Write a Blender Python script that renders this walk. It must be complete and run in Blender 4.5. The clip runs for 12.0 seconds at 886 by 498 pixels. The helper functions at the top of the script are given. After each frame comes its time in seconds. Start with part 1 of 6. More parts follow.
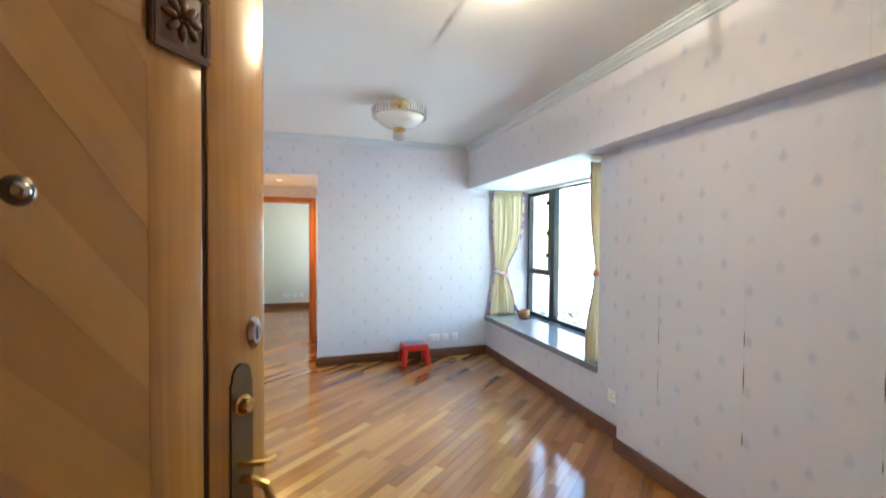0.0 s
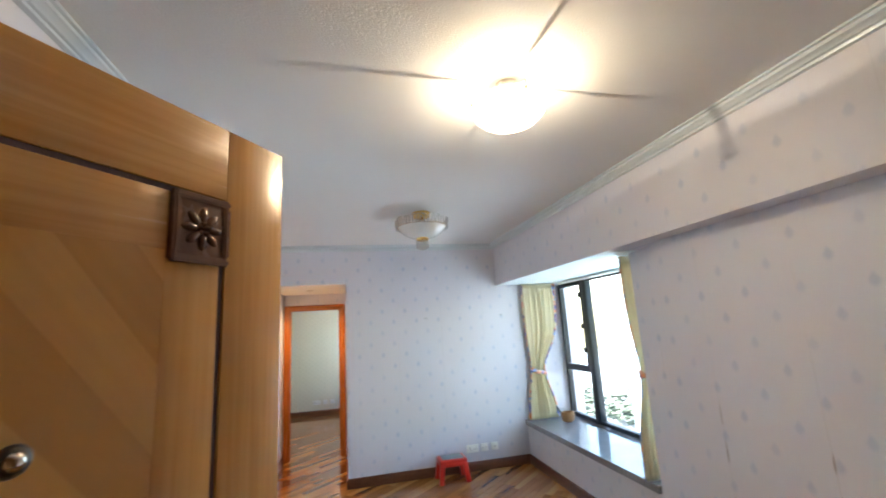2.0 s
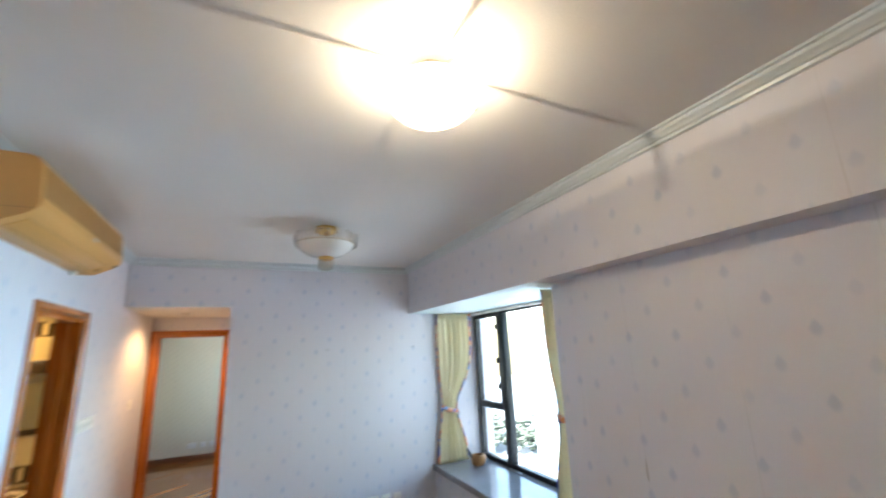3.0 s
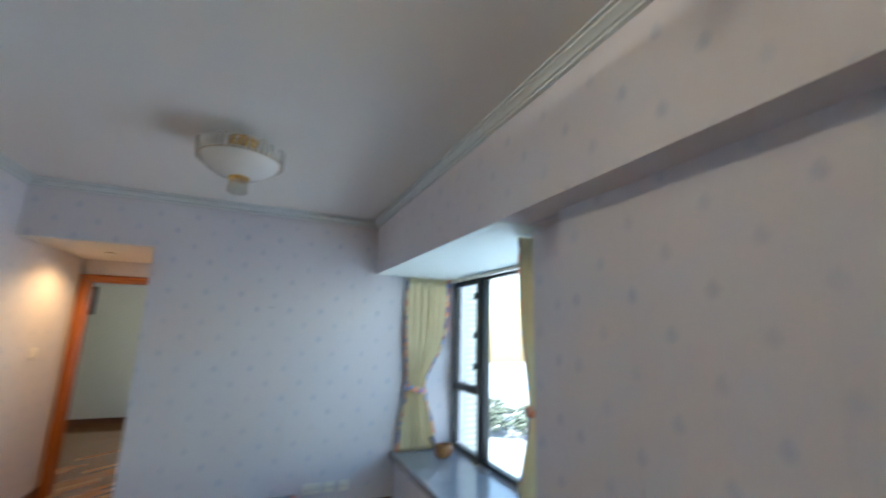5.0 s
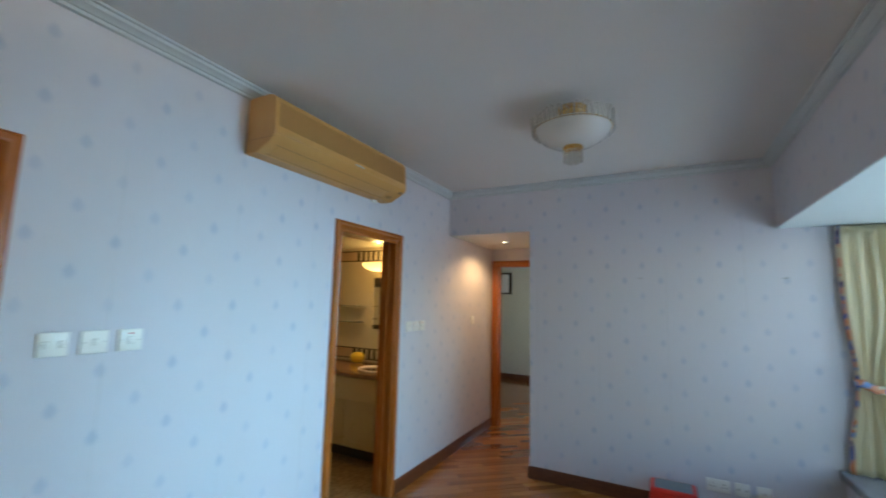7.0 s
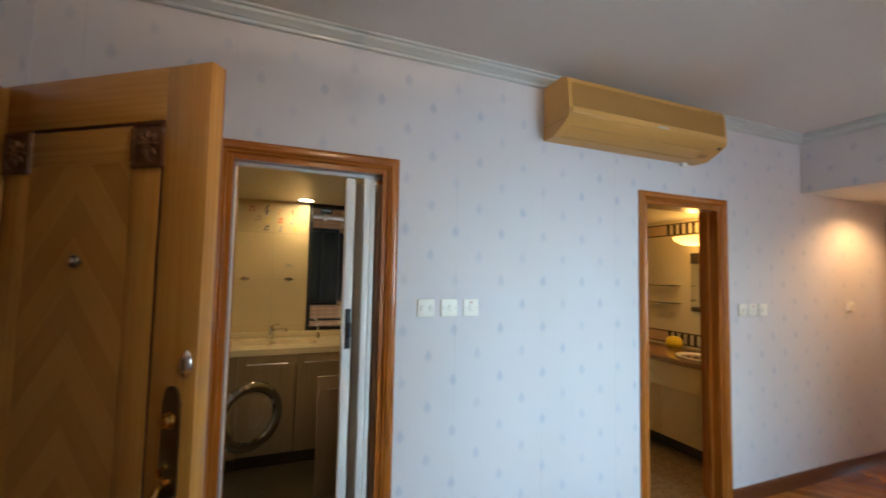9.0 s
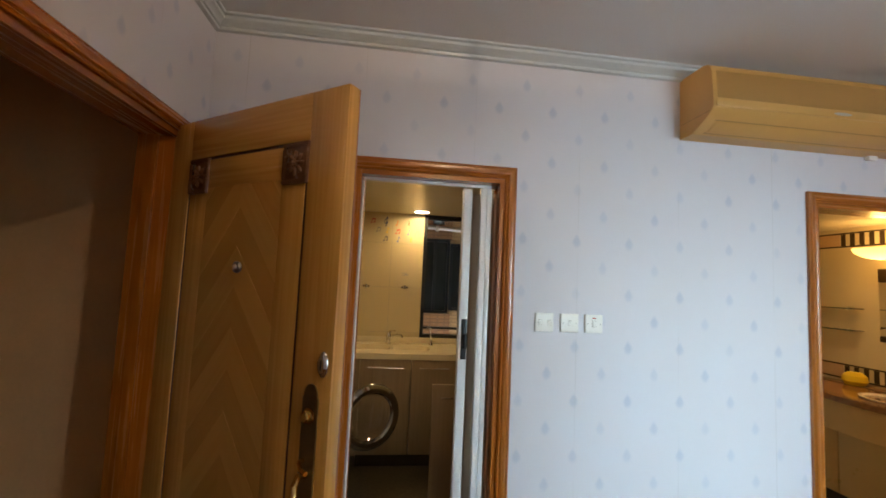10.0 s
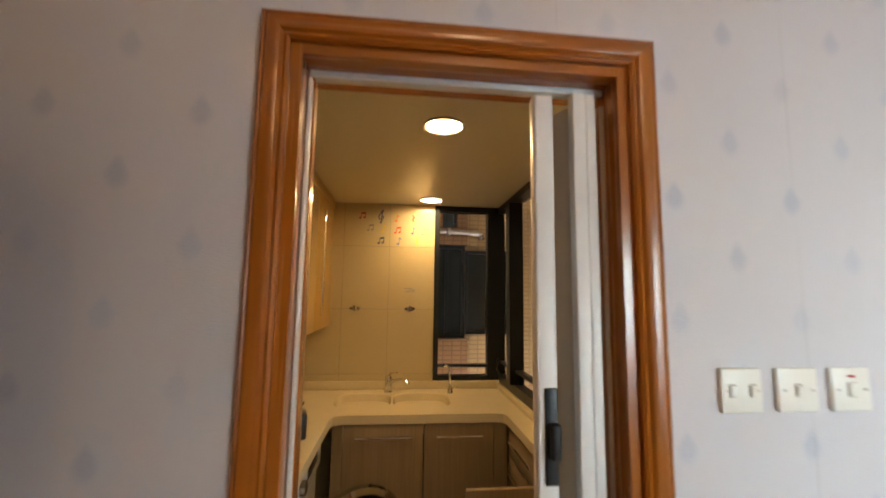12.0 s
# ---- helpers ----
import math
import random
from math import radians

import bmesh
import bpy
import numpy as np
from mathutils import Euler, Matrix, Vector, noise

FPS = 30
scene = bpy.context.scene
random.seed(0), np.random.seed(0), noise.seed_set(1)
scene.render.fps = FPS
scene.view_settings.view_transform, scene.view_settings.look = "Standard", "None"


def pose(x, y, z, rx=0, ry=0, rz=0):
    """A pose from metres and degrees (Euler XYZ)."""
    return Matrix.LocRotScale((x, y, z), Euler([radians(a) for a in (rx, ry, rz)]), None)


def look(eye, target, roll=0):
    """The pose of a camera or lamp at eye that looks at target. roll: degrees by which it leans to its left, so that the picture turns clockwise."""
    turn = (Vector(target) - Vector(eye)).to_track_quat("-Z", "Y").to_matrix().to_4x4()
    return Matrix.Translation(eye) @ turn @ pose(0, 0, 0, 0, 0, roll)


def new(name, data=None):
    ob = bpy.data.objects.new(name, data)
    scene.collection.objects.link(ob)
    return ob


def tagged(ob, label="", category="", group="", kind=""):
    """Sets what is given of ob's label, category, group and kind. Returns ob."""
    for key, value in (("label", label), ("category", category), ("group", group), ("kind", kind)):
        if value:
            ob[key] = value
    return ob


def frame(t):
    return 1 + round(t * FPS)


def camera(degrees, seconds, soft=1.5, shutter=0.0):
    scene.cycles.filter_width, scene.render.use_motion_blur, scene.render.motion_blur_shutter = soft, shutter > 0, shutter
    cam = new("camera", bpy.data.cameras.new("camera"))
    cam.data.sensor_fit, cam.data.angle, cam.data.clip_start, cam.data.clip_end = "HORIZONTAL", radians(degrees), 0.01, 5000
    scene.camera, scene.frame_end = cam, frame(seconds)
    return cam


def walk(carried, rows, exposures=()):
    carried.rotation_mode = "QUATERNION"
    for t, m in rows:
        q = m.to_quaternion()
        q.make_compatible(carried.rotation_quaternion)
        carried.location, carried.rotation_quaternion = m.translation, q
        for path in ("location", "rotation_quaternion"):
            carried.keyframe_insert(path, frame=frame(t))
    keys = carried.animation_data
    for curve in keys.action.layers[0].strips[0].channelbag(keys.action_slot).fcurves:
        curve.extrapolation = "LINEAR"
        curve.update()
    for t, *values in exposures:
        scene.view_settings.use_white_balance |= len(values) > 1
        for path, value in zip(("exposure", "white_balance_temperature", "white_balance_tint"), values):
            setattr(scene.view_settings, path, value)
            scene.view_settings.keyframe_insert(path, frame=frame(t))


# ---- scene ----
cam = camera(94.4, 12.0, 1.7, 0.5)
PATH = [
    (0, (1.472, 1.655, 1.467), (2.063, 3.565, 1.42), 0.4),
    (0.5, (1.479, 1.675, 1.519), (2.08, 3.576, 1.67), 0.1),
    (1, (1.507, 1.668, 1.559), (1.993, 3.594, 1.795), -1.0),
    (1.5, (1.525, 1.657, 1.601), (1.773, 3.627, 1.846), -3.4),
    (2, (1.504, 1.677, 1.645), (1.961, 3.589, 2.013), -3.4),
    (2.5, (1.515, 1.795, 1.678), (2.126, 3.667, 2.024), -1.0),
    (3, (1.67, 2.049, 1.716), (2.499, 3.808, 2.181), -2.6),
    (3.2, (1.743, 2.13, 1.73), (2.692, 3.829, 2.192), -4.2),
    (4.8, (2.346, 2.546, 1.612), (3.28, 4.252, 2.078), 3.1),
    (5, (2.356, 2.635, 1.596), (3.125, 4.441, 1.982), 1.7),
    (5.5, (2.377, 2.879, 1.541), (2.786, 4.822, 1.781), -0.7),
    (6, (2.493, 3.017, 1.518), (2.314, 5.0, 1.701), 1.1),
    (6.5, (2.564, 2.971, 1.522), (2.022, 4.882, 1.755), 2.1),
    (7, (2.558, 2.808, 1.53), (1.627, 4.562, 1.775), 1.4),
    (7.5, (2.546, 2.727, 1.532), (1.343, 4.313, 1.73), 0.3),
    (7.7, (2.525, 2.737, 1.53), (1.207, 4.229, 1.721), 0.5),
    (9.3, (2.559, 2.808, 1.507), (0.65, 3.389, 1.637), 1.2),
    (9.5, (2.554, 2.802, 1.511), (0.618, 3.285, 1.657), 1.4),
    (10, (2.502, 2.769, 1.508), (0.522, 3.004, 1.663), 2.6),
    (10.5, (2.304, 2.703, 1.511), (0.328, 2.972, 1.664), 1.7),
    (11, (2.074, 2.714, 1.507), (0.107, 3.048, 1.64), 0.1),
    (11.5, (1.74, 2.803, 1.515), (-0.242, 2.995, 1.708), 0.8),
    (12, (1.412, 2.802, 1.513), (-0.563, 3.015, 1.744), 0.8),
]
EXPOSURES = [(0.0, 3.85, 6200, 5), (2.5, 3.36, 6300, 8), (3.2, 3.25, 6200, 7), (5.0, 2.7, 5900, 4), (6.0, 2.3, 5500, 0), (7.5, 2.5, 6200, 6), (9.5, 2.65, 7300, 16), (11.0, 2.75, 8000, 19), (12.0, 2.85, 8700, 23)]
walk(cam, [(t, look(eye, target, roll)) for t, eye, target, roll in PATH], EXPOSURES)

# ---- levels ----
SKY, BULB, HALL, KITCHEN, BATH, DAY = 0.11, 2.5, 5.5, 0.50, 1.1, 2.5

# ---- light ----
world = bpy.data.worlds.new("sky")
scene.world = world
world.use_nodes = True
wn = world.node_tree.nodes
sky = wn.new("ShaderNodeTexSky")
sky.sky_type, sky.sun_disc = "NISHITA", False
sky.sun_elevation, sky.sun_rotation = radians(60), radians(301)
sky.dust_density, sky.air_density = 0.8, 1.4
wn["Background"].inputs["Strength"].default_value = SKY
world.node_tree.links.new(sky.outputs["Color"], wn["Background"].inputs["Color"])


def lamp(name, kind, place, power, colour, size=0.05, target=None, angle=None):
    data = bpy.data.lights.new(name, kind)
    data.energy, data.color = power, colour
    if kind == "AREA":
        data.size = size
    else:
        data.shadow_soft_size = size
    if angle:
        data.spot_size, data.spot_blend = radians(angle), 0.6
    ob = new(name, data)
    ob.matrix_world = look(place, target) if target else Matrix.Translation(place)
    return ob


sun = lamp("sun", "SUN", (0, 0, 30), 3.0, (1.0, 0.95, 0.88))
sun.data.angle = radians(0.6)
sun.matrix_world = look((-16, 10, 32), (0, 0, 0))
LAMP_X, LAMP_Y = 2.175, 3.15
lamp("ceiling_bulb", "POINT", (LAMP_X, LAMP_Y, 2.547), BULB, (1.0, 0.80, 0.56), 0.005)
lamp("hall_spot", "SPOT", (1.04, 7.17, 2.165), HALL, (1.0, 0.55, 0.22), 0.03, (1.04, 7.17, 0), 150)
lamp("kitchen_spot_near", "SPOT", (0.06, 2.945, 2.08), KITCHEN, (1.0, 0.56, 0.13), 0.05, (0.06, 2.945, 0), 150)
lamp("kitchen_spot_far", "SPOT", (-1.04, 2.99, 2.08), KITCHEN, (1.0, 0.56, 0.13), 0.05, (-1.04, 2.99, 0), 150)
lamp("bath_bulb", "POINT", (-0.12, 6.36, 1.89), BATH, (1.0, 0.58, 0.18), 0.05)
lamp("bath_spot", "SPOT", (0.10, 5.75, 2.08), 1.7, (1.0, 0.56, 0.17), 0.05, (0.10, 5.75, 0), 140)

day = lamp("window_daylight", "AREA", (4.27, 5.16, 1.50), DAY, (0.44, 0.77, 1.0), 1.40, (0.64, 4.1, 0.55))
day.data.shape, day.data.size_y, day.data.spread = "RECTANGLE", 1.0, radians(72)

# ---- materials ----


def nodes_of(name):
    m = bpy.data.materials.new(name)
    m.use_nodes = True
    t = m.node_tree
    return m, t, t.nodes["Principled BSDF"]


class Graph:
    """Short names for node building."""

    def __init__(self, tree):
        self.t = tree

    def node(self, kind, **values):
        n = self.t.nodes.new(kind)
        for k, v in values.items():
            if k in n.inputs:
                n.inputs[k].default_value = v
        return n

    def link(self, a, b):
        self.t.links.new(a, b)

    def math(self, op, a, b=None, c=None):
        n = self.t.nodes.new("ShaderNodeMath")
        n.operation = op
        for i, v in enumerate((a, b, c)):
            if v is None:
                continue
            if isinstance(v, (int, float)):
                n.inputs[i].default_value = v
            else:
                self.link(v, n.inputs[i])
        return n.outputs[0]

    def mix(self, f, a, b):
        n = self.t.nodes.new("ShaderNodeMix")
        n.data_type = "RGBA"
        for sock, v in ((n.inputs[0], f), (n.inputs[6], a), (n.inputs[7], b)):
            if isinstance(v, (int, float)):
                sock.default_value = v
            elif isinstance(v, tuple):
                sock.default_value = (*v, 1)
            else:
                self.link(v, sock)
        return n.outputs[2]

    def noise(self, vec, scale, detail=3.0):
        n = self.t.nodes.new("ShaderNodeTexNoise")
        n.inputs["Scale"].default_value, n.inputs["Detail"].default_value = scale, detail
        if vec is not None:
            self.link(vec, n.inputs["Vector"])
        return n.outputs["Fac"]

    def step(self, v, lo, hi):
        n = self.t.nodes.new("ShaderNodeMapRange")
        n.interpolation_type = "SMOOTHSTEP"
        self.link(v, n.inputs[0])
        n.inputs[1].default_value, n.inputs[2].default_value = lo, hi
        return n.outputs[0]

    def place(self):
        return self.t.nodes.new("ShaderNodeNewGeometry").outputs["Position"]

    def local(self):
        return self.t.nodes.new("ShaderNodeTexCoord").outputs["Object"]

    def scaled(self, vec, s):
        n = self.t.nodes.new("ShaderNodeVectorMath")
        n.operation = "MULTIPLY"
        self.link(vec, n.inputs[0])
        n.inputs[1].default_value = s
        return n.outputs[0]

    def split(self, vec):
        n = self.t.nodes.new("ShaderNodeSeparateXYZ")
        self.link(vec, n.inputs[0])
        return n.outputs

    def bump(self, height, strength, distance, bsdf):
        n = self.t.nodes.new("ShaderNodeBump")
        n.inputs["Strength"].default_value, n.inputs["Distance"].default_value = strength, distance
        self.link(height, n.inputs["Height"])
        self.link(n.outputs[0], bsdf.inputs["Normal"])


def plain(name, colour, rough=0.5, metal=0.0, vary=0.12, scale=8.0, bump=0.0, coat=0.0, fine=60.0):
    m, t, b = nodes_of(name)
    g = Graph(t)
    p = g.local()
    big, small = g.noise(p, scale), g.noise(p, fine, 2.0)
    f = g.math("ADD", g.math("MULTIPLY", big, 0.6), g.math("MULTIPLY", small, 0.4))
    lo = tuple(c * (1 - vary) for c in colour)
    hi = tuple(min(1, c * (1 + vary)) for c in colour)
    g.link(g.mix(f, lo, hi), b.inputs["Base Color"])
    r = g.math("ADD", g.math("MULTIPLY", big, 0.16), max(0.02, rough - 0.08))
    g.link(r, b.inputs["Roughness"])
    b.inputs["Metallic"].default_value = metal
    b.inputs["Coat Weight"].default_value = coat
    b.inputs["Coat Roughness"].default_value = 0.12
    if bump:
        g.bump(small, bump, 0.004, b)
    return m


def wood(name, dark, light, rough=0.35, coat=0.3, grain=(60, 60, 2.5), bump=0.08):
    """Grain runs along the local axis with the small factor."""
    m, t, b = nodes_of(name)
    g = Graph(t)
    p = g.local()
    info = t.nodes.new("ShaderNodeObjectInfo")
    shift = g.t.nodes.new("ShaderNodeVectorMath")
    shift.operation = "ADD"
    g.link(g.scaled(p, grain), shift.inputs[0])
    g.link(g.math("MULTIPLY", info.outputs["Random"], 40.0), shift.inputs[1])
    fine = g.noise(shift.outputs[0], 1.0, 5.0)
    wide = g.noise(g.scaled(p, tuple(c * 0.12 for c in grain)), 1.0, 2.0)
    f = g.math("ADD", g.math("MULTIPLY", g.step(fine, 0.3, 0.7), 0.55), g.math("MULTIPLY", wide, 0.45))
    g.link(g.mix(f, dark, light), b.inputs["Base Color"])
    g.link(g.math("ADD", g.math("MULTIPLY", fine, 0.15), rough - 0.07), b.inputs["Roughness"])
    b.inputs["Coat Weight"].default_value, b.inputs["Coat Roughness"].default_value = coat, 0.15
    g.bump(fine, bump, 0.002, b)
    return m


def wallpaper(name, base, motif, column=0.1335, row=0.248, strength=0.5, shift_u=0.04, shift_z=0.01):
    """Embossed paper with small pear-shaped motifs in a staggered lattice and faint roll seams."""
    m, t, b = nodes_of(name)
    g = Graph(t)
    geo = t.nodes.new("ShaderNodeNewGeometry")
    x, y, z = g.split(geo.outputs["Position"])
    nx, ny, nz = g.split(geo.outputs["Normal"])
    on_x = g.step(g.math("ABSOLUTE", nx), 0.4, 0.6)
    u = g.math("ADD", g.math("MULTIPLY", on_x, y), g.math("MULTIPLY", g.math("SUBTRACT", 1.0, on_x), x))
    cu = g.math("DIVIDE", g.math("ADD", u, shift_u), column)
    col = g.math("FLOOR", cu)
    du = g.math("MULTIPLY", g.math("SUBTRACT", g.math("SUBTRACT", cu, col), 0.5), column)
    half = g.math("MULTIPLY", g.math("PINGPONG", col, 1.0), 0.5)
    cz = g.math("ADD", g.math("DIVIDE", g.math("ADD", z, shift_z), row), half)
    cell = g.math("FLOOR", cz)
    dz = g.math("MULTIPLY", g.math("SUBTRACT", g.math("SUBTRACT", cz, cell), 0.5), row)
    width = g.math("ADD", 1.0, g.math("MULTIPLY", g.math("MAXIMUM", dz, 0.0), 30.0))
    d2 = g.math("ADD", g.math("POWER", g.math("ABSOLUTE", g.math("MULTIPLY", du, width)), 2.0), g.math("POWER", g.math("ABSOLUTE", g.math("MULTIPLY", dz, 0.72)), 2.0))
    dist = g.math("SQRT", d2)
    drop = g.math("SUBTRACT", 1.0, g.step(dist, 0.009, 0.029))
    place = geo.outputs["Position"]
    speck = g.noise(place, 260.0, 2.0)
    drop = g.math("MULTIPLY", drop, g.math("ADD", 0.35, g.math("MULTIPLY", speck, 0.9)))
    white = t.nodes.new("ShaderNodeTexWhiteNoise")
    white.noise_dimensions = "2D"
    comb = t.nodes.new("ShaderNodeCombineXYZ")
    g.link(col, comb.inputs[0])
    g.link(cell, comb.inputs[1])
    g.link(comb.outputs[0], white.inputs["Vector"])
    drop = g.math("MULTIPLY", drop, g.math("ADD", 0.45, g.math("MULTIPLY", white.outputs["Value"], 0.6)))
    roll = g.math("DIVIDE", g.math("ADD", u, 0.262), 0.52)
    su = g.math("ABSOLUTE", g.math("SUBTRACT", g.math("FRACT", roll), 0.5))
    seam = g.math("SUBTRACT", 1.0, g.step(su, 0.0012, 0.0045))
    seam = g.math("MULTIPLY", seam, g.step(g.noise(g.scaled(place, (3, 3, 1.5)), 1.3), 0.38, 0.62))
    stain = g.step(g.noise(g.scaled(place, (1, 1, 0.5)), 1.7, 4.0), 0.35, 0.8)
    tint = g.mix(g.math("MULTIPLY", stain, 0.35), base, tuple(c * k for c, k in zip(base, (0.90, 0.88, 0.84))))
    tint = g.mix(g.math("MULTIPLY", drop, strength), tint, motif)
    tint = g.mix(g.math("MULTIPLY", seam, 0.3), tint, (0.30, 0.27, 0.24))
    g.link(tint, b.inputs["Base Color"])
    b.inputs["Roughness"].default_value = 0.62
    emboss = g.noise(g.scaled(place, (120, 120, 420)), 1.0, 3.0)
    h = g.math("SUBTRACT", g.math("ADD", emboss, g.math("MULTIPLY", drop, 0.3)), g.math("MULTIPLY", seam, 1.2))
    g.bump(h, 0.22, 0.003, b)
    return m


def stone(name, base, spots, scale, rough=0.15):
    m, t, b = nodes_of(name)
    g = Graph(t)
    p = g.place()
    v = t.nodes.new("ShaderNodeTexVoronoi")
    v.inputs["Scale"].default_value = scale
    g.link(p, v.inputs["Vector"])
    f = g.math("MULTIPLY", g.step(v.outputs["Distance"], 0.1, 0.7), g.noise(p, scale * 0.7))
    f = g.math("ADD", f, g.math("MULTIPLY", g.noise(p, 4.0), 0.25))
    g.link(g.mix(f, spots, base), b.inputs["Base Color"])
    b.inputs["Roughness"].default_value = rough
    return m


def plank_wood(name):
    m, t, b = nodes_of(name)
    g = Graph(t)
    info = t.nodes.new("ShaderNodeObjectInfo")
    island = t.nodes.new("ShaderNodeNewGeometry").outputs["Random Per Island"]
    pick = g.math("FRACT", g.math("ADD", info.outputs["Random"], island))
    p = g.place()
    turn = t.nodes.new("ShaderNodeVectorRotate")
    turn.inputs["Axis"].default_value = (0, 0, 1)
    turn.inputs["Angle"].default_value = radians(-PLANK_TURN)
    g.link(p, turn.inputs["Vector"])
    grain = t.nodes.new("ShaderNodeVectorMath")
    grain.operation = "ADD"
    g.link(g.scaled(turn.outputs[0], (3.0, 60, 1)), grain.inputs[0])
    g.link(g.math("MULTIPLY", pick, 50.0), grain.inputs[1])
    fine = g.noise(grain.outputs[0], 1.0, 5.0)
    ramp = t.nodes.new("ShaderNodeValToRGB")
    el = ramp.color_ramp.elements
    el[0].position, el[0].color = 0.0, (0.21, 0.072, 0.015, 1)
    el[1].position, el[1].color = 1.0, (0.50, 0.255, 0.078, 1)
    for pos, c in ((0.30, (0.30, 0.112, 0.024, 1)), (0.72, (0.39, 0.168, 0.040, 1))):
        e = el.new(pos)
        e.color = c
    g.link(g.math("ADD", g.math("MULTIPLY", g.math("POWER", pick, 1.3), 0.85), g.math("MULTIPLY", g.math("SUBTRACT", fine, 0.4), 0.5)), ramp.inputs[0])
    g.link(ramp.outputs[0], b.inputs["Base Color"])
    wear = g.noise(p, 3.0, 4.0)
    g.link(g.math("ADD", 0.07, g.math("MULTIPLY", wear, 0.14)), b.inputs["Roughness"])
    b.inputs["Coat Weight"].default_value, b.inputs["Coat Roughness"].default_value = 0.45, 0.05
    g.bump(fine, 0.05, 0.002, b)
    return m


def print_cloth(name):
    m, t, b = nodes_of(name)
    g = Graph(t)
    v = t.nodes.new("ShaderNodeTexVoronoi")
    v.inputs["Scale"].default_value = 28.0
    g.link(g.place(), v.inputs["Vector"])
    ramp = t.nodes.new("ShaderNodeValToRGB")
    ramp.color_ramp.interpolation = "CONSTANT"
    el = ramp.color_ramp.elements
    el[0].color, el[1].position, el[1].color = (0.11, 0.16, 0.50, 1), 0.18, (0.74, 0.26, 0.09, 1)
    for pos, c in ((0.36, (0.76, 0.66, 0.46, 1)), (0.62, (0.26, 0.38, 0.66, 1)), (0.74, (0.74, 0.34, 0.20, 1)), (0.88, (0.14, 0.10, 0.26, 1))):
        e = el.new(pos)
        e.color = c
    g.link(g.split(v.outputs["Color"])[0], ramp.inputs[0])
    g.link(ramp.outputs[0], b.inputs["Base Color"])
    b.inputs["Roughness"].default_value = 0.85
    g.bump(g.noise(g.place(), 900.0), 0.2, 0.001, b)
    return m


def cloth(name, colour):
    m, t, b = nodes_of(name)
    g = Graph(t)
    p = g.place()
    big = g.noise(g.scaled(p, (1, 1, 0.2)), 14.0)
    g.link(g.mix(big, tuple(c * 0.86 for c in colour), colour), b.inputs["Base Color"])
    b.inputs["Roughness"].default_value = 0.8
    b.inputs["Transmission Weight"].default_value = 0.0
    b.inputs["Sheen Weight"].default_value = 0.3
    tr = t.nodes.new("ShaderNodeBsdfTranslucent")
    tr.inputs["Color"].default_value = (*colour, 1)
    mixer = t.nodes.new("ShaderNodeMixShader")
    mixer.inputs[0].default_value = 0.15
    g.link(b.outputs[0], mixer.inputs[1])
    g.link(tr.outputs[0], mixer.inputs[2])
    g.link(mixer.outputs[0], t.nodes["Material Output"].inputs["Surface"])
    g.bump(g.noise(g.scaled(p, (700, 700, 700)), 1.0), 0.15, 0.001, b)
    return m


def frosted(name, colour, clear=0.5, thin=0.0):
    """Milk glass: partly lets light through, diffusely, and a share of it straight."""
    m, t, b = nodes_of(name)
    g = Graph(t)
    b.inputs["Base Color"].default_value = (*colour, 1)
    b.inputs["Roughness"].default_value = 0.12
    b.inputs["Coat Weight"].default_value = 0.5
    tr = t.nodes.new("ShaderNodeBsdfTranslucent")
    tr.inputs["Color"].default_value = (*colour, 1)
    mixer = t.nodes.new("ShaderNodeMixShader")
    mixer.inputs[0].default_value = clear
    g.link(b.outputs[0], mixer.inputs[1])
    g.link(tr.outputs[0], mixer.inputs[2])
    straight = t.nodes.new("ShaderNodeBsdfTransparent")
    straight.inputs["Color"].default_value = (*colour, 1)
    both = t.nodes.new("ShaderNodeMixShader")
    both.inputs[0].default_value = thin
    g.link(mixer.outputs[0], both.inputs[1])
    g.link(straight.outputs[0], both.inputs[2])
    g.link(both.outputs[0], t.nodes["Material Output"].inputs["Surface"])
    return m


def glass(name, colour=(0.95, 0.98, 0.97), rough=0.0, ior=1.45):
    m, t, b = nodes_of(name)
    b.inputs["Base Color"].default_value = (*colour, 1)
    b.inputs["Transmission Weight"].default_value, b.inputs["Roughness"].default_value, b.inputs["IOR"].default_value = 1.0, rough, ior
    return m


def glow(name, colour, strength):
    m, t, b = nodes_of(name)
    b.inputs["Base Color"].default_value = (*colour, 1)
    b.inputs["Emission Color"].default_value = (*colour, 1)
    b.inputs["Emission Strength"].default_value = strength
    return m


def far_tiles(name, colour, joint, size):
    m, t, b = nodes_of(name)
    g = Graph(t)
    x, y, z = g.split(g.place())
    c = t.nodes.new("ShaderNodeCombineXYZ")
    g.link(g.math("ADD", x, y), c.inputs[0])
    g.link(z, c.inputs[1])
    br = t.nodes.new("ShaderNodeTexBrick")
    br.offset = 0.0
    br.inputs["Scale"].default_value = 1.0
    br.inputs["Brick Width"].default_value, br.inputs["Row Height"].default_value = size
    br.inputs["Mortar Size"].default_value = 0.006
    br.inputs["Color1"].default_value, br.inputs["Color2"].default_value = (*colour, 1), (*(k * 0.88 for k in colour), 1)
    br.inputs["Mortar"].default_value = (*joint, 1)
    g.link(c.outputs[0], br.inputs["Vector"])
    g.link(br.outputs["Color"], b.inputs["Base Color"])
    b.inputs["Roughness"].default_value = 0.4
    return m


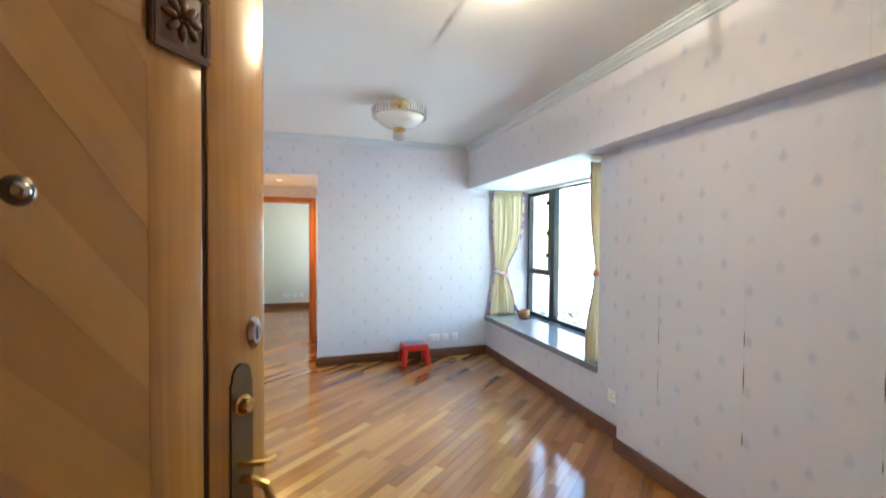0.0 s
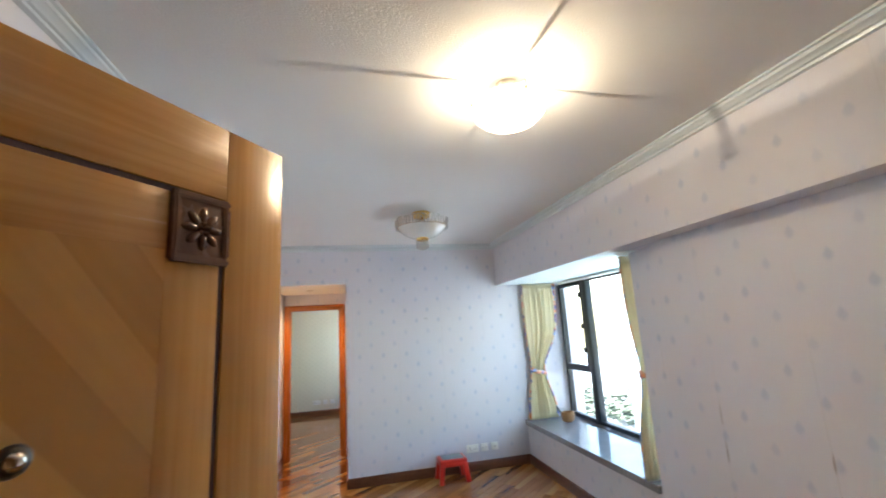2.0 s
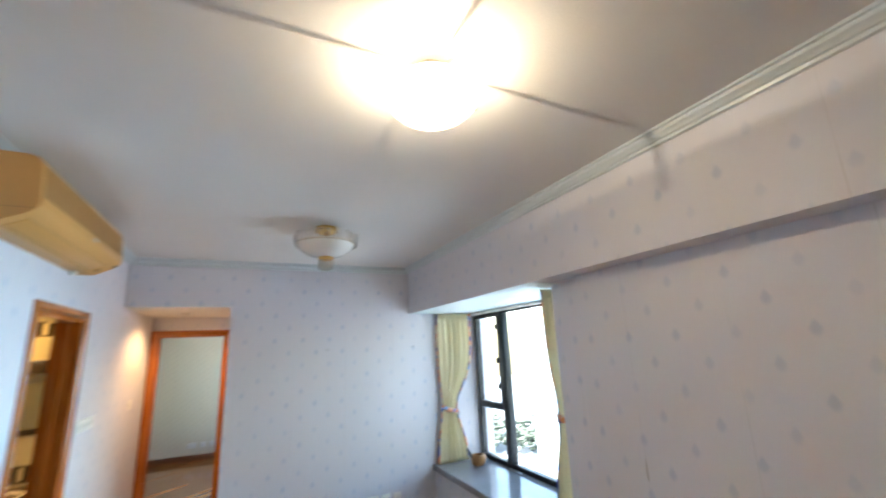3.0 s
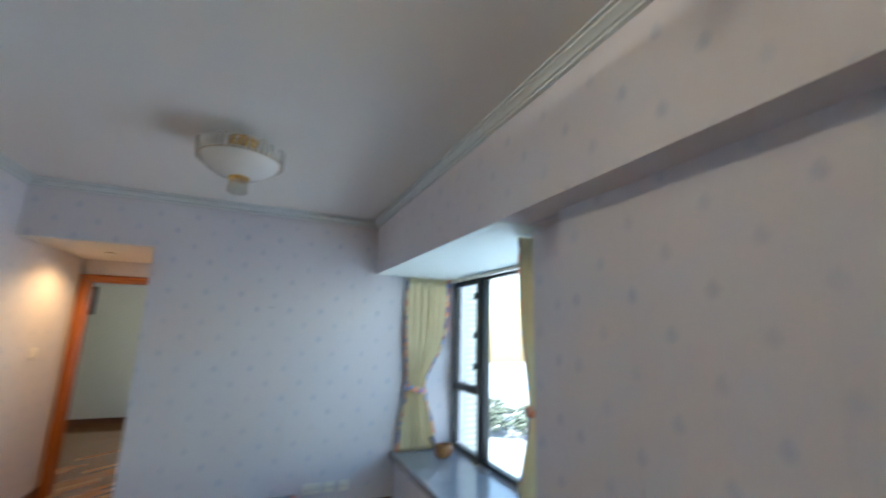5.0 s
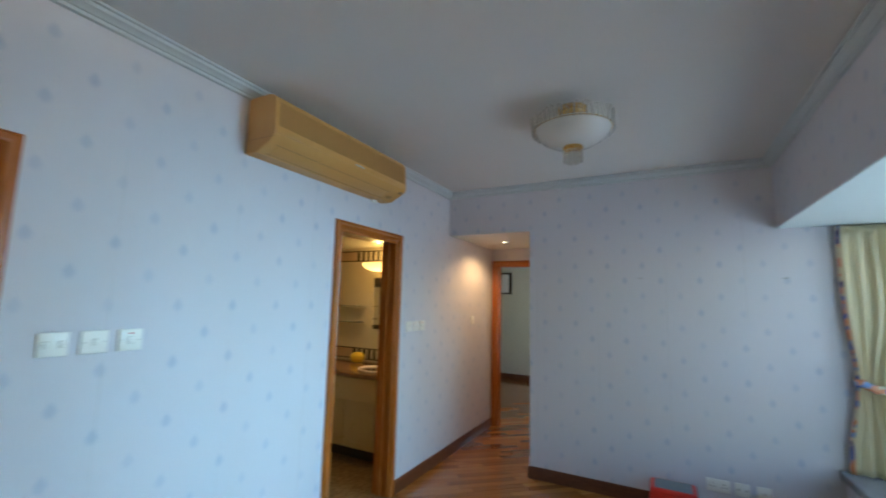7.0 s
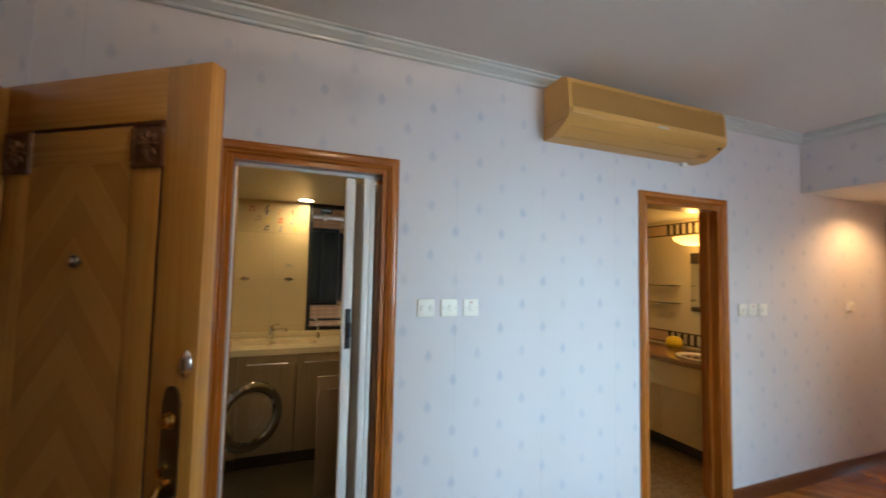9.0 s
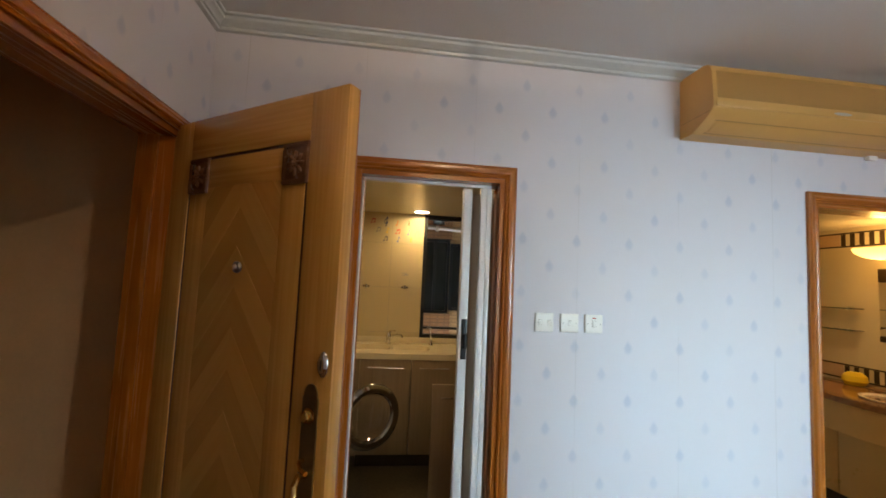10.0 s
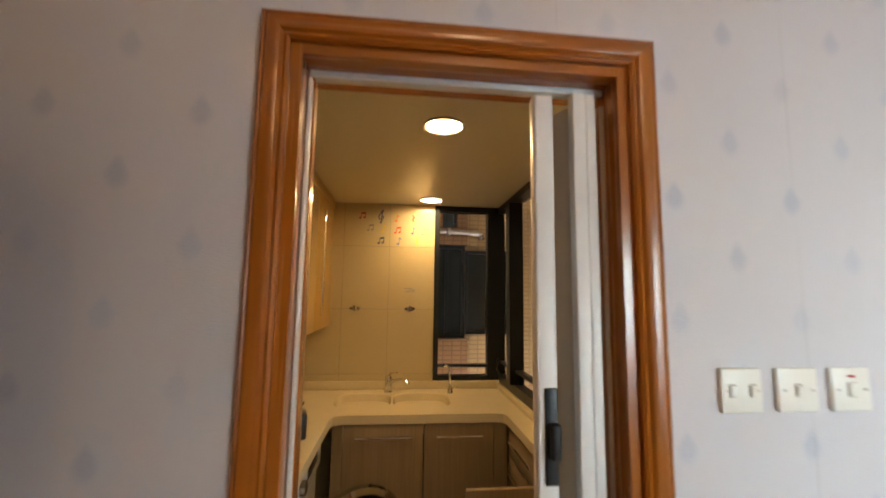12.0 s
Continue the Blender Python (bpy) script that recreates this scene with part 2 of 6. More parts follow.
PLANK_TURN = 41.0
M_PAPER = wallpaper("wallpaper_lilac", (0.66, 0.65, 0.70), (0.38, 0.45, 0.58), strength=0.62)
M_PAPER_BED = wallpaper("wallpaper_cream", (0.76, 0.72, 0.58), (0.58, 0.55, 0.42), 0.06, 0.09, 0.35)
M_CEIL = plain("ceiling_paint", (0.74, 0.73, 0.71), 0.75, vary=0.05, scale=1.5, bump=0.35, fine=150)
# white paint tinted cyan: daylight bounced onto the soffit, put into the colour
M_SOFFIT = plain("white_paint_bounce_tint", (0.70, 0.79, 0.79), 0.6, vary=0.04, scale=2.0, bump=0.15, fine=120)
M_CORNICE = plain("cornice_paint", (0.60, 0.65, 0.67), 0.32, vary=0.03, scale=1.0)
M_SKIRT = wood("skirting_wood", (0.075, 0.022, 0.009), (0.165, 0.054, 0.019), 0.35, 0.4, (12, 12, 60))
M_TRIM = wood("trim_wood", (0.33, 0.088, 0.011), (0.46, 0.145, 0.020), 0.26, 0.6, (70, 70, 2.0))
M_TRIM_X = wood("trim_wood_cross", (0.33, 0.088, 0.011), (0.46, 0.145, 0.020), 0.26, 0.6, (2.0, 70, 70))
M_LEAF = wood("leaf_veneer", (0.52, 0.235, 0.048), (0.68, 0.36, 0.092), 0.24, 0.6, (70, 70, 2.0), 0.04)
M_LEAF_X = wood("leaf_veneer_cross", (0.50, 0.22, 0.045), (0.66, 0.345, 0.088), 0.24, 0.6, (2.0, 70, 70), 0.04)
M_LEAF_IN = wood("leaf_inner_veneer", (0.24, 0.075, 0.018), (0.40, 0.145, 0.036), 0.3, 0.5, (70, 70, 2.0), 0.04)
M_GROOVE = plain("groove_stain", (0.07, 0.022, 0.010), 0.35, coat=0.3)
M_CARVED = wood("carved_wood", (0.12, 0.048, 0.020), (0.24, 0.10, 0.045), 0.25, 0.6, (20, 20, 20))
M_PLANK = plank_wood("lacquered_planks")
M_JOINT = plain("plank_joint", (0.10, 0.045, 0.02), 0.4)
M_GRANITE = stone("sill_granite", (0.42, 0.42, 0.44), (0.13, 0.13, 0.15), 160.0, 0.08)
M_BLACK = plain("black_aluminium", (0.016, 0.020, 0.024), 0.35, 0.4)
M_BRASS = plain("polished_brass", (0.78, 0.52, 0.18), 0.2, 1.0)
M_OLDBRASS = plain("aged_brass", (0.40, 0.30, 0.12), 0.34, 1.0, 0.25)
M_BRONZE = plain("antique_bronze", (0.24, 0.18, 0.11), 0.36, 1.0, 0.25)
M_CHROME = plain("chrome", (0.74, 0.74, 0.74), 0.10, 1.0, 0.03)
M_NICKEL = plain("brushed_nickel", (0.55, 0.53, 0.50), 0.3, 1.0, 0.06)
M_DARKIRON = plain("hinge_steel", (0.16, 0.14, 0.12), 0.35, 1.0, 0.2)
M_STEEL = plain("dark_chrome", (0.36, 0.35, 0.33), 0.10, 1.0, 0.05)
M_PLASTIC = plain("white_plastic", (0.85, 0.84, 0.79), 0.3, vary=0.04)
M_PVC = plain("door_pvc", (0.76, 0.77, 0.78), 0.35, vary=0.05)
# darker beige copy of door_pvc: the shade between the folds as colour
M_PVC_SHADE = plain("door_pvc_shaded", (0.50, 0.42, 0.34), 0.45, vary=0.06)
M_YELLOWED = plain("yellowed_plastic", (0.64, 0.345, 0.098), 0.38, vary=0.08, scale=3.0)
M_YELLOWED2 = plain("yellowed_grille", (0.45, 0.24, 0.070), 0.5, vary=0.08)
M_RED = plain("red_plastic", (0.62, 0.028, 0.016), 0.32, vary=0.08)
M_GREYPAD = plain("grey_pad", (0.20, 0.25, 0.28), 0.5, bump=0.3)
M_CURTAIN = cloth("cream_curtain", (0.98, 0.88, 0.60))
M_PRINT = print_cloth("printed_cloth")
M_MILK = frosted("milk_glass", (0.90, 0.90, 0.88), 0.35)
M_BOWL = frosted("lit_milk_glass", (0.96, 0.93, 0.86), 0.8, 0.65)
M_CRYSTAL = glass("crystal", (0.97, 0.96, 0.92), 0.02, 1.5)
M_LOOP = glass("cut_crystal", (0.98, 0.97, 0.93), 0.08, 1.35)
M_LOOP.node_tree.nodes["Principled BSDF"].inputs["Transmission Weight"].default_value = 0.55
M_GLASS = glass("window_glass", (0.97, 0.99, 0.99), 0.0, 1.05)
M_DOWN = glow("downlight_glow", (1.0, 0.82, 0.50), 14.0)
M_KTILE = plain("kitchen_tile", (0.62, 0.53, 0.33), 0.12, vary=0.03, scale=2.0)
M_GROUT = plain("grout", (0.40, 0.36, 0.28), 0.8)
M_KCEIL = plain("kitchen_ceiling_panel", (0.58, 0.53, 0.40), 0.35, vary=0.04)
M_COUNTER = plain("cream_worktop", (0.70, 0.62, 0.44), 0.18, vary=0.04)
M_CABINET = wood("cabinet_laminate", (0.25, 0.18, 0.108), (0.33, 0.245, 0.155), 0.4, 0.1, (90, 90, 3), 0.03)
M_CABTOP = wood("wall_cabinet_wood", (0.52, 0.30, 0.08), (0.66, 0.42, 0.13), 0.35, 0.2, (60, 60, 3), 0.03)
M_WHITEGOODS = plain("white_enamel", (0.70, 0.71, 0.70), 0.22, vary=0.03)
M_KFLOOR = stone("kitchen_floor_stone", (0.11, 0.09, 0.055), (0.04, 0.034, 0.022), 60.0, 0.3)
M_BFLOOR = stone("bath_floor_stone", (0.30, 0.18, 0.08), (0.16, 0.09, 0.035), 30.0, 0.25)
M_BTILE = plain("bath_tile", (0.62, 0.54, 0.36), 0.15, vary=0.05)
M_DARKTILE = plain("dark_tile", (0.05, 0.035, 0.022), 0.2)
M_PINKTILE = plain("pink_border_tile", (0.55, 0.38, 0.24), 0.2)
M_VANITY = plain("vanity_lacquer", (0.72, 0.51, 0.22), 0.3, vary=0.05)
M_MARBLE = stone("brown_marble", (0.34, 0.19, 0.09), (0.18, 0.09, 0.04), 40.0, 0.1)
M_CERAMIC = plain("ceramic", (0.78, 0.75, 0.68), 0.1, vary=0.02)
M_MIRROR = plain("mirror_silver", (0.86, 0.88, 0.86), 0.02, 1.0, 0.0)
M_MIRROR.node_tree.nodes["Principled BSDF"].inputs["Roughness"].default_value = 0.01
for link in list(M_MIRROR.node_tree.nodes["Principled BSDF"].inputs["Roughness"].links):
    M_MIRROR.node_tree.links.remove(link)
M_SPONGE = plain("yellow_sponge", (0.75, 0.55, 0.04), 0.8, bump=0.4)
M_BASKET = wood("basket_wood", (0.24, 0.095, 0.025), (0.42, 0.20, 0.06), 0.4, 0.2, (40, 40, 8))
M_FACADE = far_tiles("facade_tiles", (0.50, 0.51, 0.46), (0.20, 0.21, 0.20), (0.22, 0.105))
M_FACADE_W = far_tiles("facade_tiles_warm", (0.50, 0.34, 0.17), (0.30, 0.21, 0.11), (0.095, 0.048))
M_FACADE_B = far_tiles("facade_tiles_brown", (0.30, 0.16, 0.075), (0.18, 0.10, 0.05), (0.095, 0.048))
M_TOWER = plain("tower_render", (0.62, 0.70, 0.70), 0.7)
M_GROUND = plain("pale_ground", (0.44, 0.46, 0.47), 0.9, vary=0.2, scale=0.05)
M_FOLIAGE = plain("foliage", (0.10, 0.12, 0.085), 0.8, vary=0.25, scale=0.4)
M_CORRIDOR = plain("corridor_paint", (0.78, 0.50, 0.27), 0.6)
M_DARKGLASS = plain("dark_glazing", (0.02, 0.025, 0.025), 0.08)
M_INK = plain("print_ink", (0.30, 0.30, 0.32), 0.6)
M_GLASSEDGE = plain("green_glass_edge", (0.05, 0.09, 0.06), 0.1)
# darker plastic colour that draws the shade round switch rockers
M_ROCKER_SHADE = plain("shaded_plastic", (0.48, 0.45, 0.40), 0.5)
M_TEAR = plain("torn_backing", (0.16, 0.10, 0.06), 0.9)
M_REDDOT = plain("neon_red", (0.5, 0.02, 0.02), 0.3)

# ---- mesh helpers ----


def box(bm, x0, x1, y0, y1, z0, z1):
    v = [bm.verts.new(c) for c in ((x0, y0, z0), (x1, y0, z0), (x1, y1, z0), (x0, y1, z0), (x0, y0, z1), (x1, y0, z1), (x1, y1, z1), (x0, y1, z1))]
    for f in ((0, 3, 2, 1), (4, 5, 6, 7), (0, 1, 5, 4), (1, 2, 6, 5), (2, 3, 7, 6), (3, 0, 4, 7)):
        bm.faces.new([v[i] for i in f])
    return bm


def boxes(*rows):
    bm = bmesh.new()
    for r in rows:
        box(bm, *r)
    return bm


def soft_box(x0, x1, y0, y1, z0, z1, r=0.004, seg=2):
    bm = boxes((x0, x1, y0, y1, z0, z1))
    r = min(r, 0.45 * min(x1 - x0, y1 - y0, z1 - z0))
    bmesh.ops.bevel(bm, geom=bm.edges[:], offset=r, segments=seg, affect="EDGES", profile=0.5)
    return bm


def lathe(profile, seg=32, bm=None, centre=(0, 0, 0)):
    """Turns (radius, height) pairs about z."""
    bm = bm or bmesh.new()
    rings = []
    for r, z in profile:
        if r < 1e-5:
            rings.append([bm.verts.new((centre[0], centre[1], centre[2] + z))])
        else:
            rings.append([bm.verts.new((centre[0] + r * math.cos(2 * math.pi * i / seg), centre[1] + r * math.sin(2 * math.pi * i / seg), centre[2] + z)) for i in range(seg)])
    for a, b in zip(rings, rings[1:]):
        for i in range(seg):
            j = (i + 1) % seg
            q = [a[i % len(a)], a[j % len(a)], b[j % len(b)], b[i % len(b)]]
            q = list(dict.fromkeys(q))
            if len(q) > 2:
                bm.faces.new(q)
    return bm


def tube(points, r, seg=8, bm=None, closed=False):
    bm = bm or bmesh.new()
    pts = [Vector(p) for p in points]
    rings = []
    n = len(pts)
    for i, p in enumerate(pts):
        a = pts[(i - 1) % n] if closed or i else p
        b = pts[(i + 1) % n] if closed or i < n - 1 else p
        d = (b - a).normalized()
        side = d.cross(Vector((0, 0, 1)))
        if side.length < 0.05:
            side = d.cross(Vector((0, 1, 0)))
        side.normalize()
        up = side.cross(d)
        rings.append([bm.verts.new(p + r * (side * math.cos(2 * math.pi * k / seg) + up * math.sin(2 * math.pi * k / seg))) for k in range(seg)])
    pairs = list(zip(rings, rings[1:])) + ([(rings[-1], rings[0])] if closed else [])
    for a, b in pairs:
        for k in range(seg):
            bm.faces.new((a[k], a[(k + 1) % seg], b[(k + 1) % seg], b[k]))
    if not closed:
        bm.faces.new(rings[0][::-1])
        bm.faces.new(rings[-1])
    return bm


def extrude_profile(profile, a, b, out, up=(0, 0, 1)):
    """Runs a closed (out, up) profile straight from a to b."""
    bm = bmesh.new()
    out, up = Vector(out), Vector(up)
    ends = [[bm.verts.new(Vector(p) + out * u + up * v) for u, v in profile] for p in (a, b)]
    n = len(profile)
    for i in range(n):
        bm.faces.new((ends[0][i], ends[0][(i + 1) % n], ends[1][(i + 1) % n], ends[1][i]))
    bm.faces.new(ends[0][::-1])
    bm.faces.new(ends[1])
    return bm


def finish(name, bm, mat, smooth=None):
    bmesh.ops.recalc_face_normals(bm, faces=bm.faces[:])
    data = bpy.data.meshes.new(name)
    bm.to_mesh(data)
    bm.free()
    data.materials.append(mat)
    if smooth is not None:
        data.polygons.foreach_set("use_smooth", [True] * len(data.polygons))
        data.set_sharp_from_angle(angle=radians(smooth))
    return data


def part(name, bm, mat, parent, label="", smooth=35):
    """One mesh object under a thing or a part, in that parent's own axes."""
    ob = new(name, finish(name, bm, mat, smooth))
    ob.parent = parent
    if label:
        ob["label"] = label
    return ob


def thing(name, m, label, category, group="", kind=""):
    ob = new(name)
    ob.empty_display_size = 0.1
    ob.matrix_basis = m
    return tagged(ob, label, category, group, kind)


def solid(name, bm, mat, label, category, group="", kind="", m=None, smooth=35):
    ob = new(name, finish(name, bm, mat, smooth))
    if m is not None:
        ob.matrix_basis = m
    return tagged(ob, label, category, group, kind)


def setting(name, bm, mat, label, category, smooth=None):
    return solid(name, bm, mat, label, category, kind="structure", smooth=smooth)


# ---- the rooms ----
W, N, E, S, C = 0.64, 6.56, 3.585, 1.93, 2.635
BX, BZ, CX, CY = 3.32, 2.108, 3.462, 3.985
SILL, SILL_S, WIN_X = 0.485, 4.35, 4.20
HALL_X, HALL_N, HALL_Z = 1.487, 7.80, 2.19
K_W, K_S, K_N, K_C, K_Z = -1.204, 1.90, 3.46, 2.10, 0.105
B_N, B_W, B_C = 6.55, -0.93, 2.10
BED_N, BED_W, BED_E = 10.9, -1.6, 2.0

setting("wall_west", boxes((0.5, W, 1.79, 2.585, 0, C), (0.5, W, 3.27, 4.925, 0, C), (0.5, W, 5.62, HALL_N, 0, C), (0.5, W, 2.585, 3.27, 2.0, C), (0.5, W, 4.925, 5.62, 2.0, C)), M_PAPER, "pale lilac wallpapered wall with small blue drop motifs", "wall")
setting("wall_north", boxes((HALL_X, E + 0.15, N, N + 0.12, 0, C), (W, HALL_X, N, N + 0.12, HALL_Z, C)), M_PAPER, "pale wallpapered wall with pear motifs over a hall opening", "wall")
setting("wall_south", boxes((0.5, 0.845, 1.79, S, 0, C), (2.22, E, 1.79, S, 0, C), (0.845, 2.22, 1.79, S, 2.03, C)), M_PAPER, "wallpapered wall round the flat's entrance door", "wall")
setting("wall_east", boxes((E, E + 0.15, 1.79, SILL_S - 0.1, 0, BZ), (E, E + 0.15, SILL_S - 0.1, N, 0, SILL - 0.06)), M_PAPER, "wallpapered wall under and beside the bay window", "wall")
setting("column_east", boxes((CX, E, S, CY, 0, BZ)), M_PAPER, "shallow wallpapered column standing out of the wall", "column")
setting("beam_east", boxes((BX, E + 0.15, S, N, BZ, C)), M_PAPER, "wallpapered ceiling beam above the bay window", "beam")
setting("beam_soffit", boxes((BX + 0.003, WIN_X + 0.1, SILL_S - 0.1, N, BZ - 0.004, BZ - 0.001), (E + 0.15, WIN_X + 0.12, SILL_S - 0.1, N + 0.12, BZ - 0.001, C)), M_SOFFIT, "white painted underside of the bay window beam", "soffit")
setting("bay_cheek_south", boxes((E, WIN_X + 0.12, SILL_S - 0.1, SILL_S, SILL - 0.06, BZ)), M_PAPER, "wallpapered side wall of the bay window", "wall")
setting("bay_cheek_north", boxes((E + 0.15, WIN_X + 0.12, N, N + 0.12, 0, BZ)), M_PAPER, "wallpapered side wall of the bay window", "wall")
setting("bay_apron", boxes((E + 0.15, WIN_X + 0.12, SILL_S - 0.1, N, 0.1, SILL - 0.06)), M_SOFFIT, "solid apron below the bay window", "wall")
setting("window_sill", soft_box(E - 0.028, WIN_X, SILL_S, N, SILL - 0.058, SILL, 0.006), M_GRANITE, "polished grey granite bay window sill", "window sill")
setting("ceiling", boxes((0.5, E + 0.15, 1.79, N + 0.12, C, C + 0.12)), M_CEIL, "off-white painted stippled ceiling", "ceiling")
setting("hall_ceiling", boxes((W, HALL_X, N + 0.12, HALL_N, HALL_Z, HALL_Z + 0.1), (W, HALL_X, N + 0.001, N + 0.12, HALL_Z - 0.003, HALL_Z)), M_CEIL, "lowered painted hall ceiling", "ceiling")
setting("hall_wall_east", boxes((HALL_X, HALL_X + 0.12, N + 0.12, HALL_N, 0, HALL_Z + 0.1)), M_PAPER, "wallpapered short hall wall", "wall")
setting("hall_wall_north", boxes((0.5, 0.70, HALL_N, HALL_N + 0.12, 0, C), (1.41, 2.0, HALL_N, HALL_N + 0.12, 0, C), (0.70, 1.41, HALL_N, HALL_N + 0.12, 1.985, C)), M_PAPER, "wallpapered wall round the bedroom door", "wall")

# bedroom
setting("bedroom_wall_north", boxes((BED_W, BED_E + 0.12, BED_N, BED_N + 0.12, 0, C)), M_PAPER_BED, "pale green-cream papered bedroom wall", "wall")
setting("bedroom_wall_west", boxes((BED_W - 0.12, BED_W, HALL_N, BED_N + 0.12, 0, C)), M_PAPER_BED, "pale papered bedroom side wall", "wall")
setting("bedroom_wall_east", boxes((BED_E, BED_E + 0.12, HALL_N, 9.2, 0, C), (BED_E, BED_E + 0.12, 10.5, BED_N, 0, C), (BED_E, BED_E + 0.12, 9.2, 10.5, 0, 0.6), (BED_E, BED_E + 0.12, 9.2, 10.5, 2.1, C)), M_PAPER_BED, "pale papered bedroom wall with a window opening", "wall")
setting("bedroom_wall_south", boxes((BED_W, 0.5, HALL_N + 0.004, HALL_N + 0.12, 0, C)), M_PAPER_BED, "pale papered bedroom wall beside the door", "wall")
setting("bedroom_ceiling", boxes((BED_W, BED_E + 0.12, HALL_N + 0.12, BED_N + 0.12, C, C + 0.1)), M_CEIL, "off-white bedroom ceiling", "ceiling")

# kitchen shell
setting("kitchen_wall_west", boxes((K_W - 0.14, K_W - 0.004, K_S - 0.12, 3.03, 0, C), (K_W - 0.14, K_W - 0.004, 3.03, K_N + 0.12, 0, 0.985)), M_GROUT, "tiled end wall of the kitchen", "wall")
setting("kitchen_wall_south", boxes((K_W, 0.5, K_S - 0.12, K_S, 0, C)), M_KTILE, "cream tiled kitchen side wall", "wall")
setting("kitchen_wall_north", boxes((K_W, 0.5, K_N, K_N + 0.12, 0, 0.985), (-0.4, 0.5, K_N, K_N + 0.12, 0.985, C)), M_KTILE, "cream tiled kitchen wall below a window", "wall")
setting("kitchen_ceiling", boxes((K_W - 0.14, 0.5, K_S - 0.12, K_N + 0.12, K_C, K_C + 0.1)), M_KCEIL, "smooth cream kitchen ceiling", "ceiling")
setting("kitchen_floor", boxes((K_W, 0.5, K_S, K_N, -0.08, K_Z), (0.5, W - 0.03, 2.585, 3.27, -0.08, -0.003)), M_KFLOOR, "dark brown stone kitchen floor", "floor")

# bathroom shell
setting("bath_wall_north", boxes((B_W - 0.12, 0.5, B_N, B_N + 0.12, 0, C)), M_BTILE, "cream tiled bathroom wall", "wall")
setting("bath_wall_west", boxes((B_W - 0.12, B_W, 4.2, B_N, 0, C)), M_BTILE, "cream tiled bathroom end wall", "wall")
setting("bath_wall_south", boxes((B_W - 0.12, 0.5, 4.08, 4.2, 0, C)), M_BTILE, "cream tiled bathroom side wall", "wall")
setting("bath_ceiling", boxes((B_W, 0.5, 4.2, B_N, B_C, B_C + 0.1)), M_KCEIL, "cream bathroom ceiling", "ceiling")
setting("bath_floor", boxes((B_W, 0.5, 4.2, B_N, -0.08, -0.006)), M_BFLOOR, "brown stone bathroom floor", "floor")
setting("bath_threshold", soft_box(0.49, W + 0.01, 4.925, 5.62, -0.02, 0.012, 0.004), M_MARBLE, "brown marble bathroom threshold", "threshold")

# lobby outside the entrance
setting("lobby_wall", boxes((0.40, 0.52, 0.6, 1.788, 0, C), (2.70, 2.82, 0.6, 1.788, 0, C), (0.40, 2.82, 0.48, 0.6, 0, C)), M_CORRIDOR, "plain warm tan lobby walls outside the flat", "wall")
setting("lobby_ceiling", boxes((0.40, 2.82, 0.48, 1.788, C, C + 0.1)), M_CORRIDOR, "plain lobby ceiling", "ceiling")
setting("lobby_floor", boxes((0.40, 2.82, 0.48, 1.79, -0.08, -0.004)), M_BFLOOR, "brown stone lobby floor", "floor")

# floor screed under the planks
floor = setting("floor", boxes((0.5, E + 0.02, 1.79, N + 0.12, -0.08, -0.006), (W - 0.05, HALL_X + 0.05, N + 0.12, HALL_N + 0.12, -0.08, -0.006), (BED_W, BED_E, HALL_N + 0.12, BED_N, -0.08, -0.006)), M_JOINT, "glossy diagonal hardwood plank floor, honey to brown", "floor")

# cornice: stepped moulding below the ceiling
PROFILE = ((0, 0), (0.058, 0), (0.058, -0.010), (0.044, -0.012), (0.044, -0.018), (0.053, -0.021), (0.052, -0.031), (0.034, -0.038), (0.026, -0.047), (0.015, -0.049), (0.015, -0.054), (0.022, -0.057), (0.020, -0.065), (0, -0.066))
cornice_w = setting("cornice_west", extrude_profile(PROFILE, (W, S, C), (W, N, C), (1, 0, 0)), M_CORNICE, "grey-blue painted stepped ceiling cornice", "cornice", 30)
setting("cornice_north", extrude_profile(PROFILE, (W, N, C), (BX, N, C), (0, -1, 0)), M_CORNICE, "grey-blue painted stepped ceiling cornice", "cornice", 30)
setting("cornice_east", extrude_profile(PROFILE, (BX, S, C), (BX, N, C), (-1, 0, 0)), M_CORNICE, "grey-blue painted stepped ceiling cornice", "cornice", 30)
setting("cornice_south", extrude_profile(PROFILE, (W, S, C), (BX, S, C), (0, 1, 0)), M_CORNICE, "grey-blue painted stepped ceiling cornice", "cornice", 30)

SKIRT = ((0, 0), (0.016, 0), (0.016, 0.078), (0.012, 0.086), (0.010, 0.094), (0.004, 0.1), (0, 0.1))
